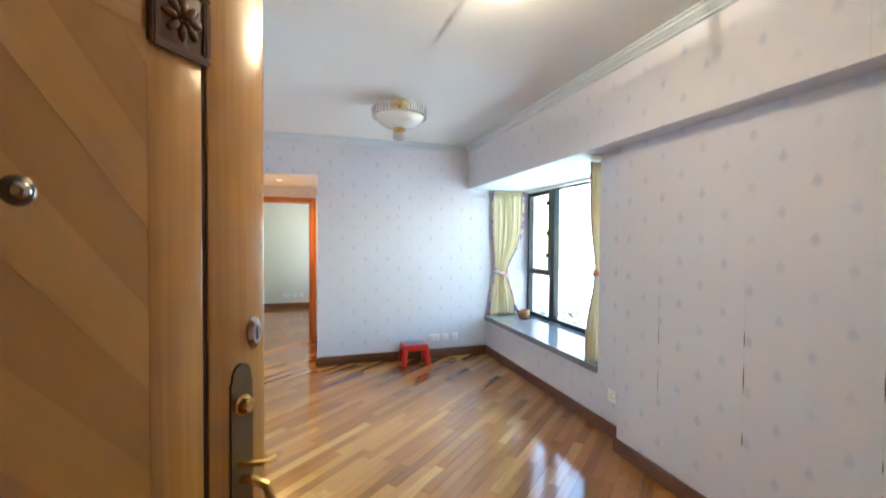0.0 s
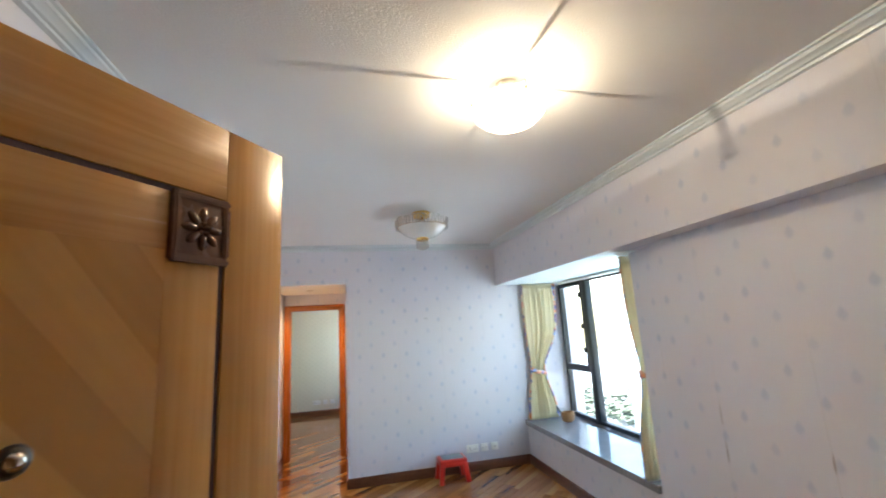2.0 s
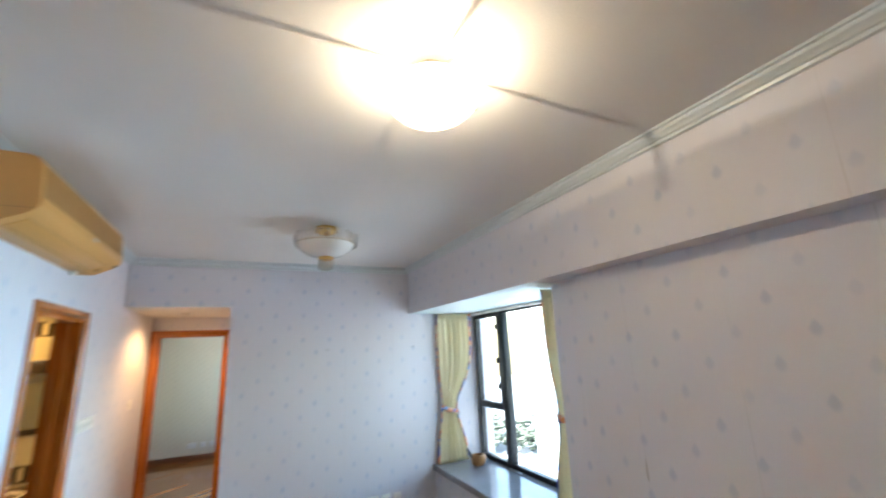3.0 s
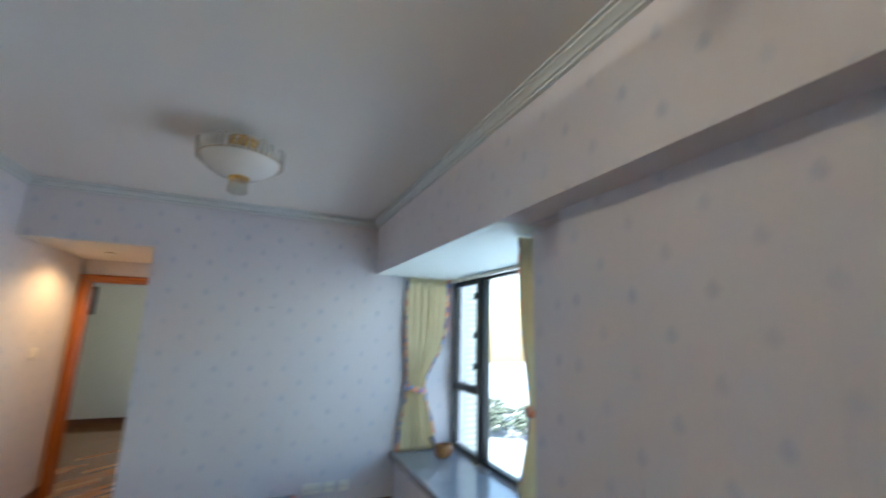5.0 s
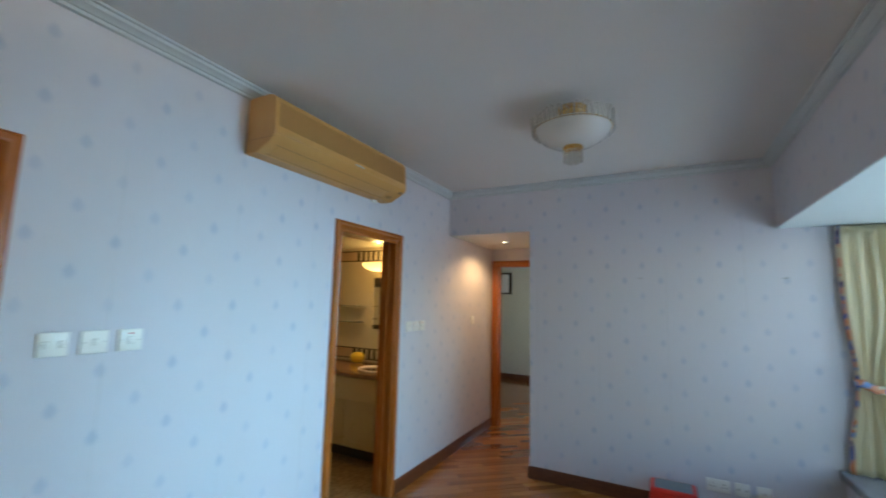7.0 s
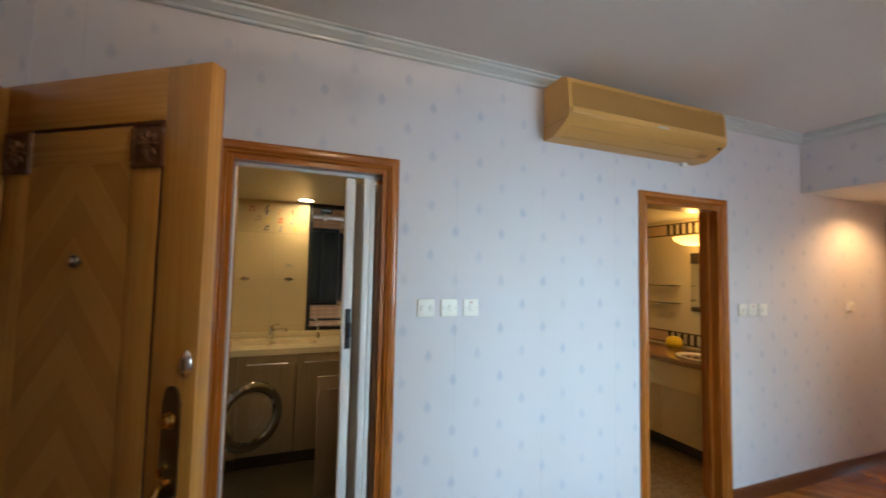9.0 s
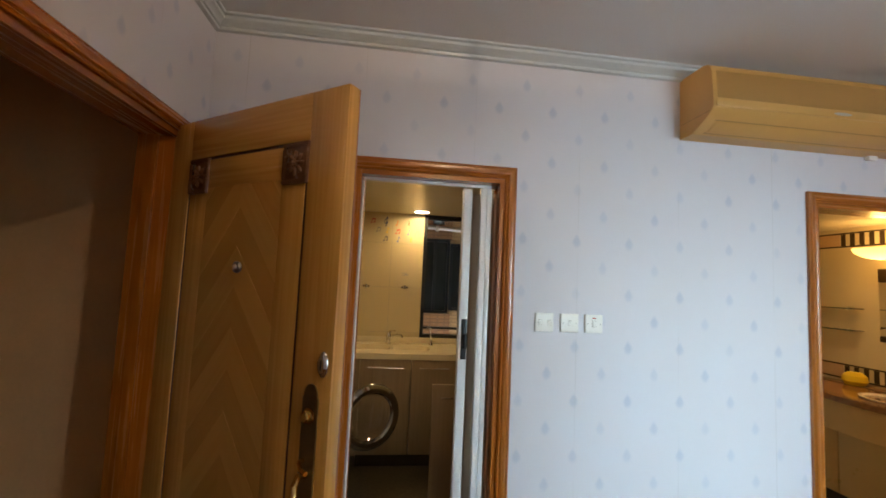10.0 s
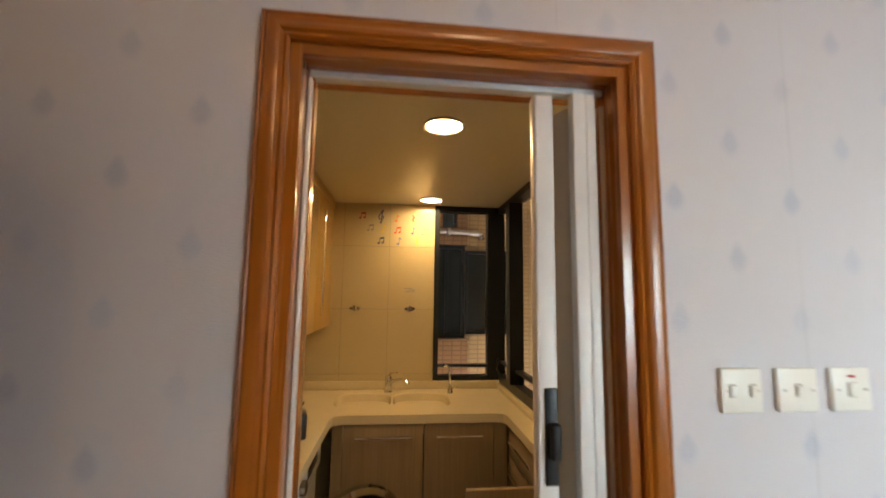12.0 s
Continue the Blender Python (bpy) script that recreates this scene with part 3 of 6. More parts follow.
for i, (a, b, o) in enumerate((
    ((W, S, 0), (W, 2.53, 0), (1, 0, 0)), ((W, 3.325, 0), (W, 4.87, 0), (1, 0, 0)), ((W, 5.675, 0), (W, HALL_N, 0), (1, 0, 0)),
    ((HALL_X, N, 0), (E, N, 0), (0, -1, 0)), ((E, CY, 0), (E, N, 0), (-1, 0, 0)), ((CX, S, 0), (CX, CY + 0.016, 0), (-1, 0, 0)), ((CX, CY, 0), (E, CY, 0), (0, 1, 0)),
    ((2.275, S, 0), (CX, S, 0), (0, 1, 0)), ((W, S, 0), (0.79, S, 0), (0, 1, 0)), ((HALL_X, N - 0.016, 0), (HALL_X, HALL_N, 0), (-1, 0, 0)),
    ((BED_W, BED_N, 0), (BED_E, BED_N, 0), (0, -1, 0)), ((BED_W, HALL_N + 0.12, 0), (BED_W, BED_N, 0), (1, 0, 0)), ((BED_E, HALL_N + 0.12, 0), (BED_E, BED_N, 0), (-1, 0, 0)))):
    setting("baseboard", extrude_profile(SKIRT, a, b, o), M_SKIRT, "dark brown stained wooden baseboard", "baseboard", 30)

# ---- door frames ----
ARCH = ((0.0, -0.004), (0.0, 0.010), (0.006, 0.015), (0.012, 0.012), (0.018, 0.019), (0.030, 0.023), (0.042, 0.022), (0.047, 0.016), (0.050, 0.018), (0.055, 0.014), (0.055, -0.004))


def architrave(w, h, profile, run):
    """One mitred run of casing round an opening centred on x = 0 (0 and 2: legs, 1: head); out of the wall is -y."""
    bm = bmesh.new()
    rows = []
    for u, v in profile:
        corner = ((-w / 2 - u, -v, 0), (-w / 2 - u, -v, h + u), (w / 2 + u, -v, h + u), (w / 2 + u, -v, 0))
        rows.append([bm.verts.new(corner[k]) for k in (run, run + 1)])
    n = len(rows)
    for i in range(n):
        a, b = rows[i], rows[(i + 1) % n]
        bm.faces.new((a[0], a[1], b[1], b[0]))
    if run != 1:
        bm.faces.new([row[0 if run == 0 else 1] for row in rows])
    return bm


def door_frame(name, m, w, h, depth, label):
    d = thing(name, m, label, "door frame", kind="structure")
    t, a, b = 0.022, depth * 0.45, depth * 0.7
    for run in (0, 2):
        part("casing", architrave(w, h, ARCH, run), M_TRIM, d, smooth=30)
    part("head_casing", architrave(w, h, ARCH, 1), M_TRIM_X, d, smooth=30)
    for side in (-1, 1):
        x0, x1 = sorted((side * w / 2, side * (w / 2 - t)))
        part("jamb", boxes((x0, x1, 0, depth, 0, h)), M_TRIM, d, smooth=30)
        x0, x1 = sorted((side * (w / 2 - t), side * (w / 2 - t - 0.012)))
        part("stop", boxes((x0, x1, a, b, 0, h - t)), M_TRIM, d, smooth=30)
    part("head", boxes((-w / 2 + t, w / 2 - t, 0, depth, h - t, h)), M_TRIM_X, d, smooth=30)
    return d


door_frame("door_kitchen", pose(W, 2.9275, 0, 0, 0, 90), 0.685, 2.0, 0.14, "varnished orange-brown wooden casing of the kitchen doorway")
door_frame("door_bathroom", pose(W, 5.2725, 0, 0, 0, 90), 0.695, 2.0, 0.14, "varnished brown wooden casing of the bathroom doorway")
door_frame("door_bedroom", pose(1.055, HALL_N, 0), 0.71, 1.985, 0.12, "varnished orange wooden casing of the bedroom doorway")
door_frame("door_entrance", pose(1.5325, S, 0, 0, 0, 180), 1.375, 2.03, 0.14, "varnished brown wooden casing of the entrance doorway")

# ---- entrance door leaf, standing half open ----
LEAF_W, LEAF_H, LEAF_T = 0.885, 2.02, 0.044


def flower(bm, cx, cz, r, y):
    """Carved rosette: petals, leaves and a heart, standing out to -y."""
    for k in range(8):
        a = k * math.pi / 4
        px, pz = cx + math.cos(a) * r * 0.62, cz + math.sin(a) * r * 0.62
        m = pose(px, y, pz, 0, -math.degrees(a), 0) @ Matrix.Diagonal((r * 0.42, 0.008, r * 0.2, 1))
        bmesh.ops.create_uvsphere(bm, u_segments=10, v_segments=6, radius=1.0, matrix=m)
    for k in range(5):
        a = k * math.tau / 5 + 0.3
        m = pose(cx + math.cos(a) * r * 0.24, y, cz + math.sin(a) * r * 0.24) @ Matrix.Diagonal((r * 0.15, 0.010, r * 0.15, 1))
        bmesh.ops.create_uvsphere(bm, u_segments=8, v_segments=6, radius=1.0, matrix=m)
    m = pose(cx, y, cz) @ Matrix.Diagonal((r * 0.12, 0.013, r * 0.12, 1))
    bmesh.ops.create_uvsphere(bm, u_segments=8, v_segments=6, radius=1.0, matrix=m)


def entrance_leaf(m):
    """Local x from the hinge to the latch, -y the outer face, +y the inner one."""
    d = thing("entrance_door", m, "honey-brown veneered entrance door standing half open, brass lock plate", "door")
    part("core", soft_box(0, LEAF_W, 0.004, LEAF_T - 0.004, 0.008, 2.05, 0.002), M_LEAF, d)
    # outer face: stiles, rails, dark groove, cross-banded border, chevron panel
    part("stile", soft_box(0.742, LEAF_W, -0.003, 0.006, 0.008, 2.05, 0.003), M_LEAF, d)
    part("stile", soft_box(0, 0.143, -0.003, 0.006, 0.008, 2.05, 0.003), M_LEAF, d)
    part("rail", soft_box(0.143, 0.742, -0.003, 0.006, 1.905, 2.05, 0.002), M_LEAF_X, d)
    part("rail", soft_box(0.143, 0.742, -0.003, 0.006, 0.008, 0.17, 0.002), M_LEAF_X, d)
    g = bmesh.new()
    for a in ((0.143, 0.153, 0.17, 1.905), (0.732, 0.742, 0.17, 1.905), (0.153, 0.732, 1.895, 1.905), (0.153, 0.732, 0.17, 0.18)):
        box(g, a[0], a[1], 0.001, 0.006, a[2], a[3])
    part("inlay_groove", g, M_GROOVE, d, "dark stained groove")
    part("border", soft_box(0.633, 0.732, -0.001, 0.006, 0.18, 1.78, 0.001), M_LEAF, d)
    part("border", soft_box(0.153, 0.252, -0.001, 0.006, 0.18, 1.78, 0.001), M_LEAF, d)
    part("border", soft_box(0.252, 0.633, -0.001, 0.006, 1.795, 1.895, 0.001), M_LEAF_X, d)
    # chevron veneers meeting on the middle line
    step, mid, lo, hi = 0.13, 0.4425, 0.18, 1.795
    for side in (-1, 1):
        k = -3
        while lo + k * step < hi + 0.4:
            z = lo + k * step
            x_in, x_out = mid, mid + side * 0.1905
            rise = 0.24
            quad = [(x_in, z + rise), (x_out, z), (x_out, z + step), (x_in, z + rise + step)]
            quad = clip_poly(quad, ((0, 1, -lo), (0, -1, hi)))
            if len(quad) > 2:
                bm = bmesh.new()
                front = [bm.verts.new((x, -0.001 + 0.0004 * (k % 2), zz)) for x, zz in quad]
                back = [bm.verts.new((x, 0.006, zz)) for x, zz in quad]
                bm.faces.new(front)
                n = len(quad)
                for i in range(n):
                    bm.faces.new((front[i], front[(i + 1) % n], back[(i + 1) % n], back[i]))
                part("veneer", bm, M_CHEV[(k + (side > 0)) % 2] if side > 0 else M_CHEV_L[(k + 1) % 2], d)
            k += 1
    # carved corner blocks
    for x0, z0 in ((0.637, 1.776), (0.149, 1.776)):
        blk = part("corner_block", soft_box(x0, x0 + 0.109, -0.006, 0.006, z0, z0 + 0.125, 0.002), M_CARVED, d, "dark carved corner block with a flower")
        rim = bmesh.new()
        for a in ((0, 0.109, 0, 0.014), (0, 0.109, 0.111, 0.125), (0, 0.014, 0.014, 0.111), (0.095, 0.109, 0.014, 0.111)):
            box(rim, x0 + a[0], x0 + a[1], -0.011, -0.005, z0 + a[2], z0 + a[3])
        bmesh.ops.bevel(rim, geom=rim.edges[:], offset=0.004, segments=2, affect="EDGES")
        part("rim", rim, M_CARVED, blk)
        fl = bmesh.new()
        flower(fl, x0 + 0.0545, z0 + 0.0625, 0.038, -0.007)
        part("rosette", fl, M_CARVED, blk)
    # door viewer
    v = part("viewer", lathe([(0, 0.004), (0.017, 0.004), (0.019, 0.010), (0.016, 0.016), (0.012, 0.018)], 24), M_DARKIRON, d, "chrome door viewer")
    v.matrix_basis = pose(0.468, -0.003, 1.522, 90)
    lens = part("lens", lathe([(0.012, 0.016), (0.009, 0.021), (0.005, 0.0235), (0, 0.024)], 20), M_CHROME, v)
    # night-latch cylinder
    c = part("latch_cylinder", lathe([(0, 0.010), (0.016, 0.010), (0.024, 0.004), (0.026, 0.001), (0.026, -0.004)], 28), M_CHROME, d, "oval chrome latch cylinder")
    c.matrix_basis = pose(0.853, -0.003, 1.268, 90) @ Matrix.Diagonal((0.72, 1.35, 1, 1))
    part("key_slot", soft_box(-0.002, 0.002, -0.010, 0.010, 0.0095, 0.0115, 0.0005), M_DARKIRON, c)
    # long lock plate with an arched top
    pl = bmesh.new()
    pts = [(-0.028, 0.85), (0.028, 0.85), (0.028, 1.175), (0.024, 1.18), (0.024, 1.187)] + [(0.023 * math.cos(a), 1.187 + 0.026 * math.sin(a)) for a in (0.3, 0.7, 1.1, 1.57, 2.04, 2.44, 2.84)] + [(-0.024, 1.187), (-0.024, 1.18), (-0.028, 1.175)]
    f = [pl.verts.new((x, -0.007, z)) for x, z in pts]
    b = [pl.verts.new((x, -0.003, z)) for x, z in pts]
    pl.faces.new(f)
    for i in range(len(pts)):
        j = (i + 1) % len(pts)
        pl.faces.new((f[i], f[j], b[j], b[i]))
    plate = part("lock_plate", pl, M_BRONZE, d, "antique bronze lock plate with arched top")
    plate.matrix_basis = pose(0.818, 0, 0)
    cy = part("key_cylinder", lathe([(0, 0.022), (0.011, 0.022), (0.015, 0.018), (0.016, 0.006), (0.021, 0.004), (0.021, 0)], 24), M_BRASS, plate, "brass key cylinder")
    cy.matrix_basis = pose(0, -0.006, 1.128, 90)
    part("thumb_piece", tube([(-0.012, -0.006, 1.01), (-0.004, -0.028, 1.012), (0.02, -0.045, 1.006), (0.045, -0.05, 1.004)], 0.006), M_BRASS, plate, "brass thumb latch")
    part("pull_handle", tube([(0, -0.004, 0.975), (0.0, -0.03, 0.978), (0.012, -0.055, 0.965), (0.02, -0.062, 0.93), (0.016, -0.06, 0.88), (0, -0.03, 0.85), (0, -0.004, 0.845)], 0.009, 10), M_BRASS, plate, "curved brass pull handle")
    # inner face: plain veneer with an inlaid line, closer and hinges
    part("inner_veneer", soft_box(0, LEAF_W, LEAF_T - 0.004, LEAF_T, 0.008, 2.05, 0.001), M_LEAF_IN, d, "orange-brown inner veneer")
    g = bmesh.new()
    for a in ((0.24, 0.245, 0.2, 1.86), (0.64, 0.645, 0.2, 1.86), (0.245, 0.64, 1.855, 1.86), (0.245, 0.64, 0.2, 0.205)):
        box(g, a[0], a[1], LEAF_T - 0.001, LEAF_T + 0.0008, a[2], a[3])
    part("inlay_line", g, M_GROOVE, d, "thin dark inlaid line")
    ph = part("peephole", lathe([(0, 0.001), (0.006, 0.001), (0.007, -0.002)], 16), M_DARKIRON, d)
    ph.matrix_basis = pose(0.468, LEAF_T, 1.535, -90)
    cl = part("door_closer", soft_box(0.035, 0.265, LEAF_T, LEAF_T + 0.05, 1.955, 2.015, 0.008), M_OLDBRASS, d, "aged brass door closer")
    part("closer_pinion", lathe([(0.016, 0), (0.016, 0.02), (0.010, 0.028), (0, 0.028)], 20, centre=(0.15, LEAF_T + 0.026, 2.014)), M_OLDBRASS, cl)
    part("closer_screw", lathe([(0.010, 0), (0.008, 0.008), (0, 0.008)], 16, centre=(0.07, LEAF_T + 0.026, 2.012)), M_BRASS, cl)
    for z in (0.25, 1.0, 1.72):
        h = part("hinge", soft_box(-0.012, 0.03, LEAF_T - 0.001, LEAF_T + 0.002, z, z + 0.10, 0.001), M_DARKIRON, d, "dark steel butt hinge")
        part("knuckle", tube([(-0.004, LEAF_T + 0.004, z), (-0.004, LEAF_T + 0.004, z + 0.1)], 0.006), M_DARKIRON, h)
    return d


def clip_poly(poly, planes):
    """Keeps the part of a flat polygon where a*x + b*y + c >= 0 for each plane."""
    for a, b, c in planes:
        out = []
        for i, p in enumerate(poly):
            q = poly[(i + 1) % len(poly)]
            dp, dq = a * p[0] + b * p[1] + c, a * q[0] + b * q[1] + c
            if dp >= 0:
                out.append(p)
            if (dp >= 0) != (dq >= 0):
                t = dp / (dp - dq)
                out.append((p[0] + t * (q[0] - p[0]), p[1] + t * (q[1] - p[1])))
        poly = out
        if len(poly) < 3:
            return []
    return poly


def chevron(name, tilt, dark, light):
    """Veneer with its grain at a slant in the leaf's plane."""
    m, t, b = nodes_of(name)
    g = Graph(t)
    turn = t.nodes.new("ShaderNodeVectorRotate")
    turn.inputs["Axis"].default_value = (0, 1, 0)
    turn.inputs["Angle"].default_value = tilt
    g.link(g.local(), turn.inputs["Vector"])
    info = t.nodes.new("ShaderNodeObjectInfo")
    shift = t.nodes.new("ShaderNodeVectorMath")
    shift.operation = "ADD"
    g.link(g.scaled(turn.outputs[0], (2.0, 10, 45)), shift.inputs[0])
    g.link(g.math("MULTIPLY", info.outputs["Random"], 30.0), shift.inputs[1])
    fine = g.noise(shift.outputs[0], 1.0, 4.0)
    wide = g.noise(g.scaled(turn.outputs[0], (1.0, 4, 8)), 1.0, 2.0)
    f = g.math("ADD", g.math("MULTIPLY", fine, 0.5), g.math("MULTIPLY", wide, 0.5))
    g.link(g.mix(f, dark, light), b.inputs["Base Color"])
    b.inputs["Roughness"].default_value = 0.26
    b.inputs["Coat Weight"].default_value, b.inputs["Coat Roughness"].default_value = 0.5, 0.14
    return m


M_CHEV = [chevron("chevron_a", radians(-51), (0.46, 0.200, 0.040), (0.63, 0.325, 0.080)), chevron("chevron_b", radians(-51), (0.53, 0.240, 0.050), (0.71, 0.385, 0.100))]
M_CHEV_L = [chevron("chevron_c", radians(51), (0.46, 0.200, 0.040), (0.63, 0.325, 0.080)), chevron("chevron_d", radians(51), (0.53, 0.240, 0.050), (0.71, 0.385, 0.100))]
leaf = entrance_leaf(pose(0.848, 1.903, 0, 0, 0, 54.5))


def ceiling_lamp():
    """The lit lamp: nickel canopy, four rods with finials, and a milk-glass bowl."""
    d = thing("ceiling_lamp", pose(LAMP_X, LAMP_Y, C), "lit milk-glass bowl ceiling lamp with nickel fittings", "ceiling lamp")
    part("canopy", lathe([(0.0, 0.0), (0.048, 0.0), (0.050, -0.006), (0.046, -0.030), (0.040, -0.040), (0.0, -0.040)], 32), M_NICKEL, d, "brushed nickel canopy")
    part("socket", lathe([(0.018, -0.04), (0.018, -0.075), (0.012, -0.080), (0.0, -0.080)], 20), M_PLASTIC, d)
    part("bowl", lathe([(0.160, -0.098), (0.158, -0.112), (0.145, -0.140), (0.115, -0.168), (0.07, -0.186), (0.0, -0.192), (0.0, -0.188), (0.07, -0.182), (0.113, -0.164), (0.141, -0.138), (0.154, -0.112), (0.156, -0.098), (0.160, -0.098)], 48), M_BOWL, d, "glowing milk-glass bowl")
    for k in range(4):
        a = radians(45 * 0 + 90 * k + 2)
        x, y = 0.164 * math.cos(a), 0.164 * math.sin(a)
        rod = part("rod", tube([(0.04 * math.cos(a), 0.04 * math.sin(a), -0.028), (x * 0.6, y * 0.6, -0.05), (x, y, -0.080), (x, y, -0.108)], 0.0030, 6), M_NICKEL, d)
        part("finial", lathe([(0, -0.120), (0.006, -0.116), (0.006, -0.109), (0.004, -0.106), (0, -0.106)], 10, centre=(x, y, 0)), M_DARKIRON, rod, "small dark finial")
    return d


def chandelier():
    """The unlit lamp: brass canopy, crystal loops round a milk-glass bowl, and a crystal tassel."""
    d = thing("chandelier", pose(2.148, 5.12, C) @ Matrix.Diagonal((1, 1, 0.96, 1)), "unlit brass and crystal ceiling lamp with milk-glass bowl", "chandelier")
    part("canopy", lathe([(0, 0), (0.078, 0), (0.080, -0.012), (0.074, -0.024), (0.078, -0.034), (0.066, -0.050), (0.03, -0.060), (0, -0.060)], 32), M_BRASS, d, "polished brass canopy")
    part("stem", lathe([(0.014, -0.06), (0.018, -0.085), (0.012, -0.11), (0.016, -0.15), (0.0, -0.15)], 20), M_BRASS, d)
    part("ring", tube([(0.212 * math.cos(k * math.tau / 48), 0.212 * math.sin(k * math.tau / 48), -0.136) for k in range(48)], 0.003, 6, closed=True), M_BRASS, d)
    part("bowl", lathe([(0.212, -0.128), (0.205, -0.150), (0.175, -0.190), (0.125, -0.222), (0.06, -0.238), (0, -0.24), (0, -0.236), (0.06, -0.234), (0.12, -0.218), (0.17, -0.187), (0.2, -0.149), (0.207, -0.128), (0.212, -0.128)], 48), M_MILK, d, "milk-glass bowl")
    loop = finish("crystal", tube([(-0.011, 0, 0), (-0.011, 0, 0.05), (-0.007, 0, 0.066), (0, 0, 0.072), (0.007, 0, 0.066), (0.011, 0, 0.05), (0.011, 0, 0)], 0.0030, 6), M_LOOP, 40)
    for k in range(44):
        a = k * math.tau / 44
        o = new("crystal", loop)
        o.parent = d
        o.matrix_basis = pose(0.225 * math.cos(a), 0.225 * math.sin(a), -0.150, 8 * math.sin(k * 5.1), 6 * math.cos(k * 3.3), math.degrees(a) + 90) @ Matrix.Diagonal((1, 1, 1.18, 1))
    col = part("collar", lathe([(0.0, -0.236), (0.052, -0.236), (0.056, -0.246), (0.052, -0.262), (0.046, -0.262), (0.046, -0.25), (0, -0.25)], 28), M_BRASS, d, "brass lower collar")
    drop = finish("crystal", lathe([(0, 0), (0.0035, -0.004), (0.0055, -0.045), (0.007, -0.062), (0.004, -0.072), (0, -0.078)], 6), M_LOOP, None)
    for r, n, z in ((0.049, 16, -0.258), (0.026, 9, -0.27)):
        for k in range(n):
            a = k * math.tau / n
            o = new("crystal", drop)
            o.parent = d
            o.matrix_basis = pose(r * math.cos(a), r * math.sin(a), z)
    return d


ceiling_lamp()
chandelier()


def downlight(name, m, r, label):
    d = thing(name, m, label, "downlight")
    part("rim", lathe([(r, 0.012), (r + 0.012, 0), (r + 0.014, -0.004), (r + 0.006, -0.006), (r, -0.002), (r - 0.004, 0.014)], 36), M_NICKEL, d, "metal trim ring")
    part("lens", lathe([(0, 0.002), (r - 0.002, 0.002)], 32), M_DOWN, d, "glowing lens")
    return d


downlight("downlight", pose(1.04, 7.17, HALL_Z - 0.003), 0.032, "small lit recessed downlight in the hall ceiling")
downlight("downlight", pose(0.06, 2.945, K_C - 0.003), 0.062, "lit recessed downlight in the kitchen ceiling")
downlight("downlight", pose(0.10, 5.75, B_C - 0.003), 0.055, "lit recessed downlight in the bathroom ceiling")
downlight("downlight", pose(-1.04, 2.99, K_C - 0.003), 0.062, "lit recessed downlight by the kitchen window")


def air_conditioner():
    d = thing("air_conditioner", pose(W, 4.165, 2.268), "yellowed wall-mounted split air conditioner with ribbed grille", "air conditioner")
    long = 1.21
    prof = [(0.0, 0.0), (0.085, 0.0), (0.175, 0.044), (0.208, 0.066), (0.219, 0.082), (0.222, 0.100), (0.210, 0.252), (0.203, 0.276), (0.188, 0.294), (0.160, 0.303), (0.0, 0.306)]
    part("body", extrude_profile(prof, (0, 0, 0), (0, long, 0), (1, 0, 0)), M_YELLOWED, d, smooth=25)
    slat = finish("slat", boxes((-0.002, 0.0030, 0.022, long - 0.022, 0, 0.0036)), M_YELLOWED2)
    for k in range(20):
        o = new("slat", slat)
        o.parent = d
        z = 0.128 + k * 0.0066
        o.matrix_basis = pose(0.222 - 0.079 * (z - 0.1), 0, z)
    part("front_lip", soft_box(0.200, 0.2275, 0.012, long - 0.012, 0.086, 0.124, 0.006), M_YELLOWED, d)
    part("badge", lathe([(0, 0.0012), (0.045, 0.0012), (0.048, 0)], 24), M_NICKEL, d, "small silver badge").matrix_basis = pose(0.2275, 0.66, 0.104, 0, 90, 0) @ Matrix.Diagonal((0.16, 1, 1, 1))
    # slanting underside with its louvre and seams
    under = pose(0.085, 0, 0.0, 0, -26, 0)
    part("louvre", soft_box(0.018, 0.094, 0.06, long - 0.16, -0.004, 0.002, 0.002), M_YELLOWED, d, "closed air louvre").matrix_basis = under
    part("louvre_seam", boxes((0.012, 0.018, 0.05, long - 0.15, -0.002, 0.001), (0.094, 0.098, 0.05, long - 0.15, -0.002, 0.001)), M_YELLOWED2, d, "darker seam round the louvre").matrix_basis = under
    part("sensor_window", soft_box(0.03, 0.06, long - 0.12, long - 0.06, -0.003, 0.001, 0.001), M_YELLOWED2, d).matrix_basis = under
    part("power_button", soft_box(0.19, 0.206, long - 0.05, long - 0.03, 0.048, 0.062, 0.003), M_DARKIRON, d, "small dark button")
    for y in (-0.0012, long - 0.0008):
        part("side_seam", boxes((0.012, 0.205, y, y + 0.002, 0.070, 0.0725)), M_YELLOWED2, d)
    part("drain_stub", soft_box(0.005, 0.03, 1.06, 1.11, -0.022, 0.002, 0.004), M_PLASTIC, d, "white pipe cover")
    return d


air_conditioner()


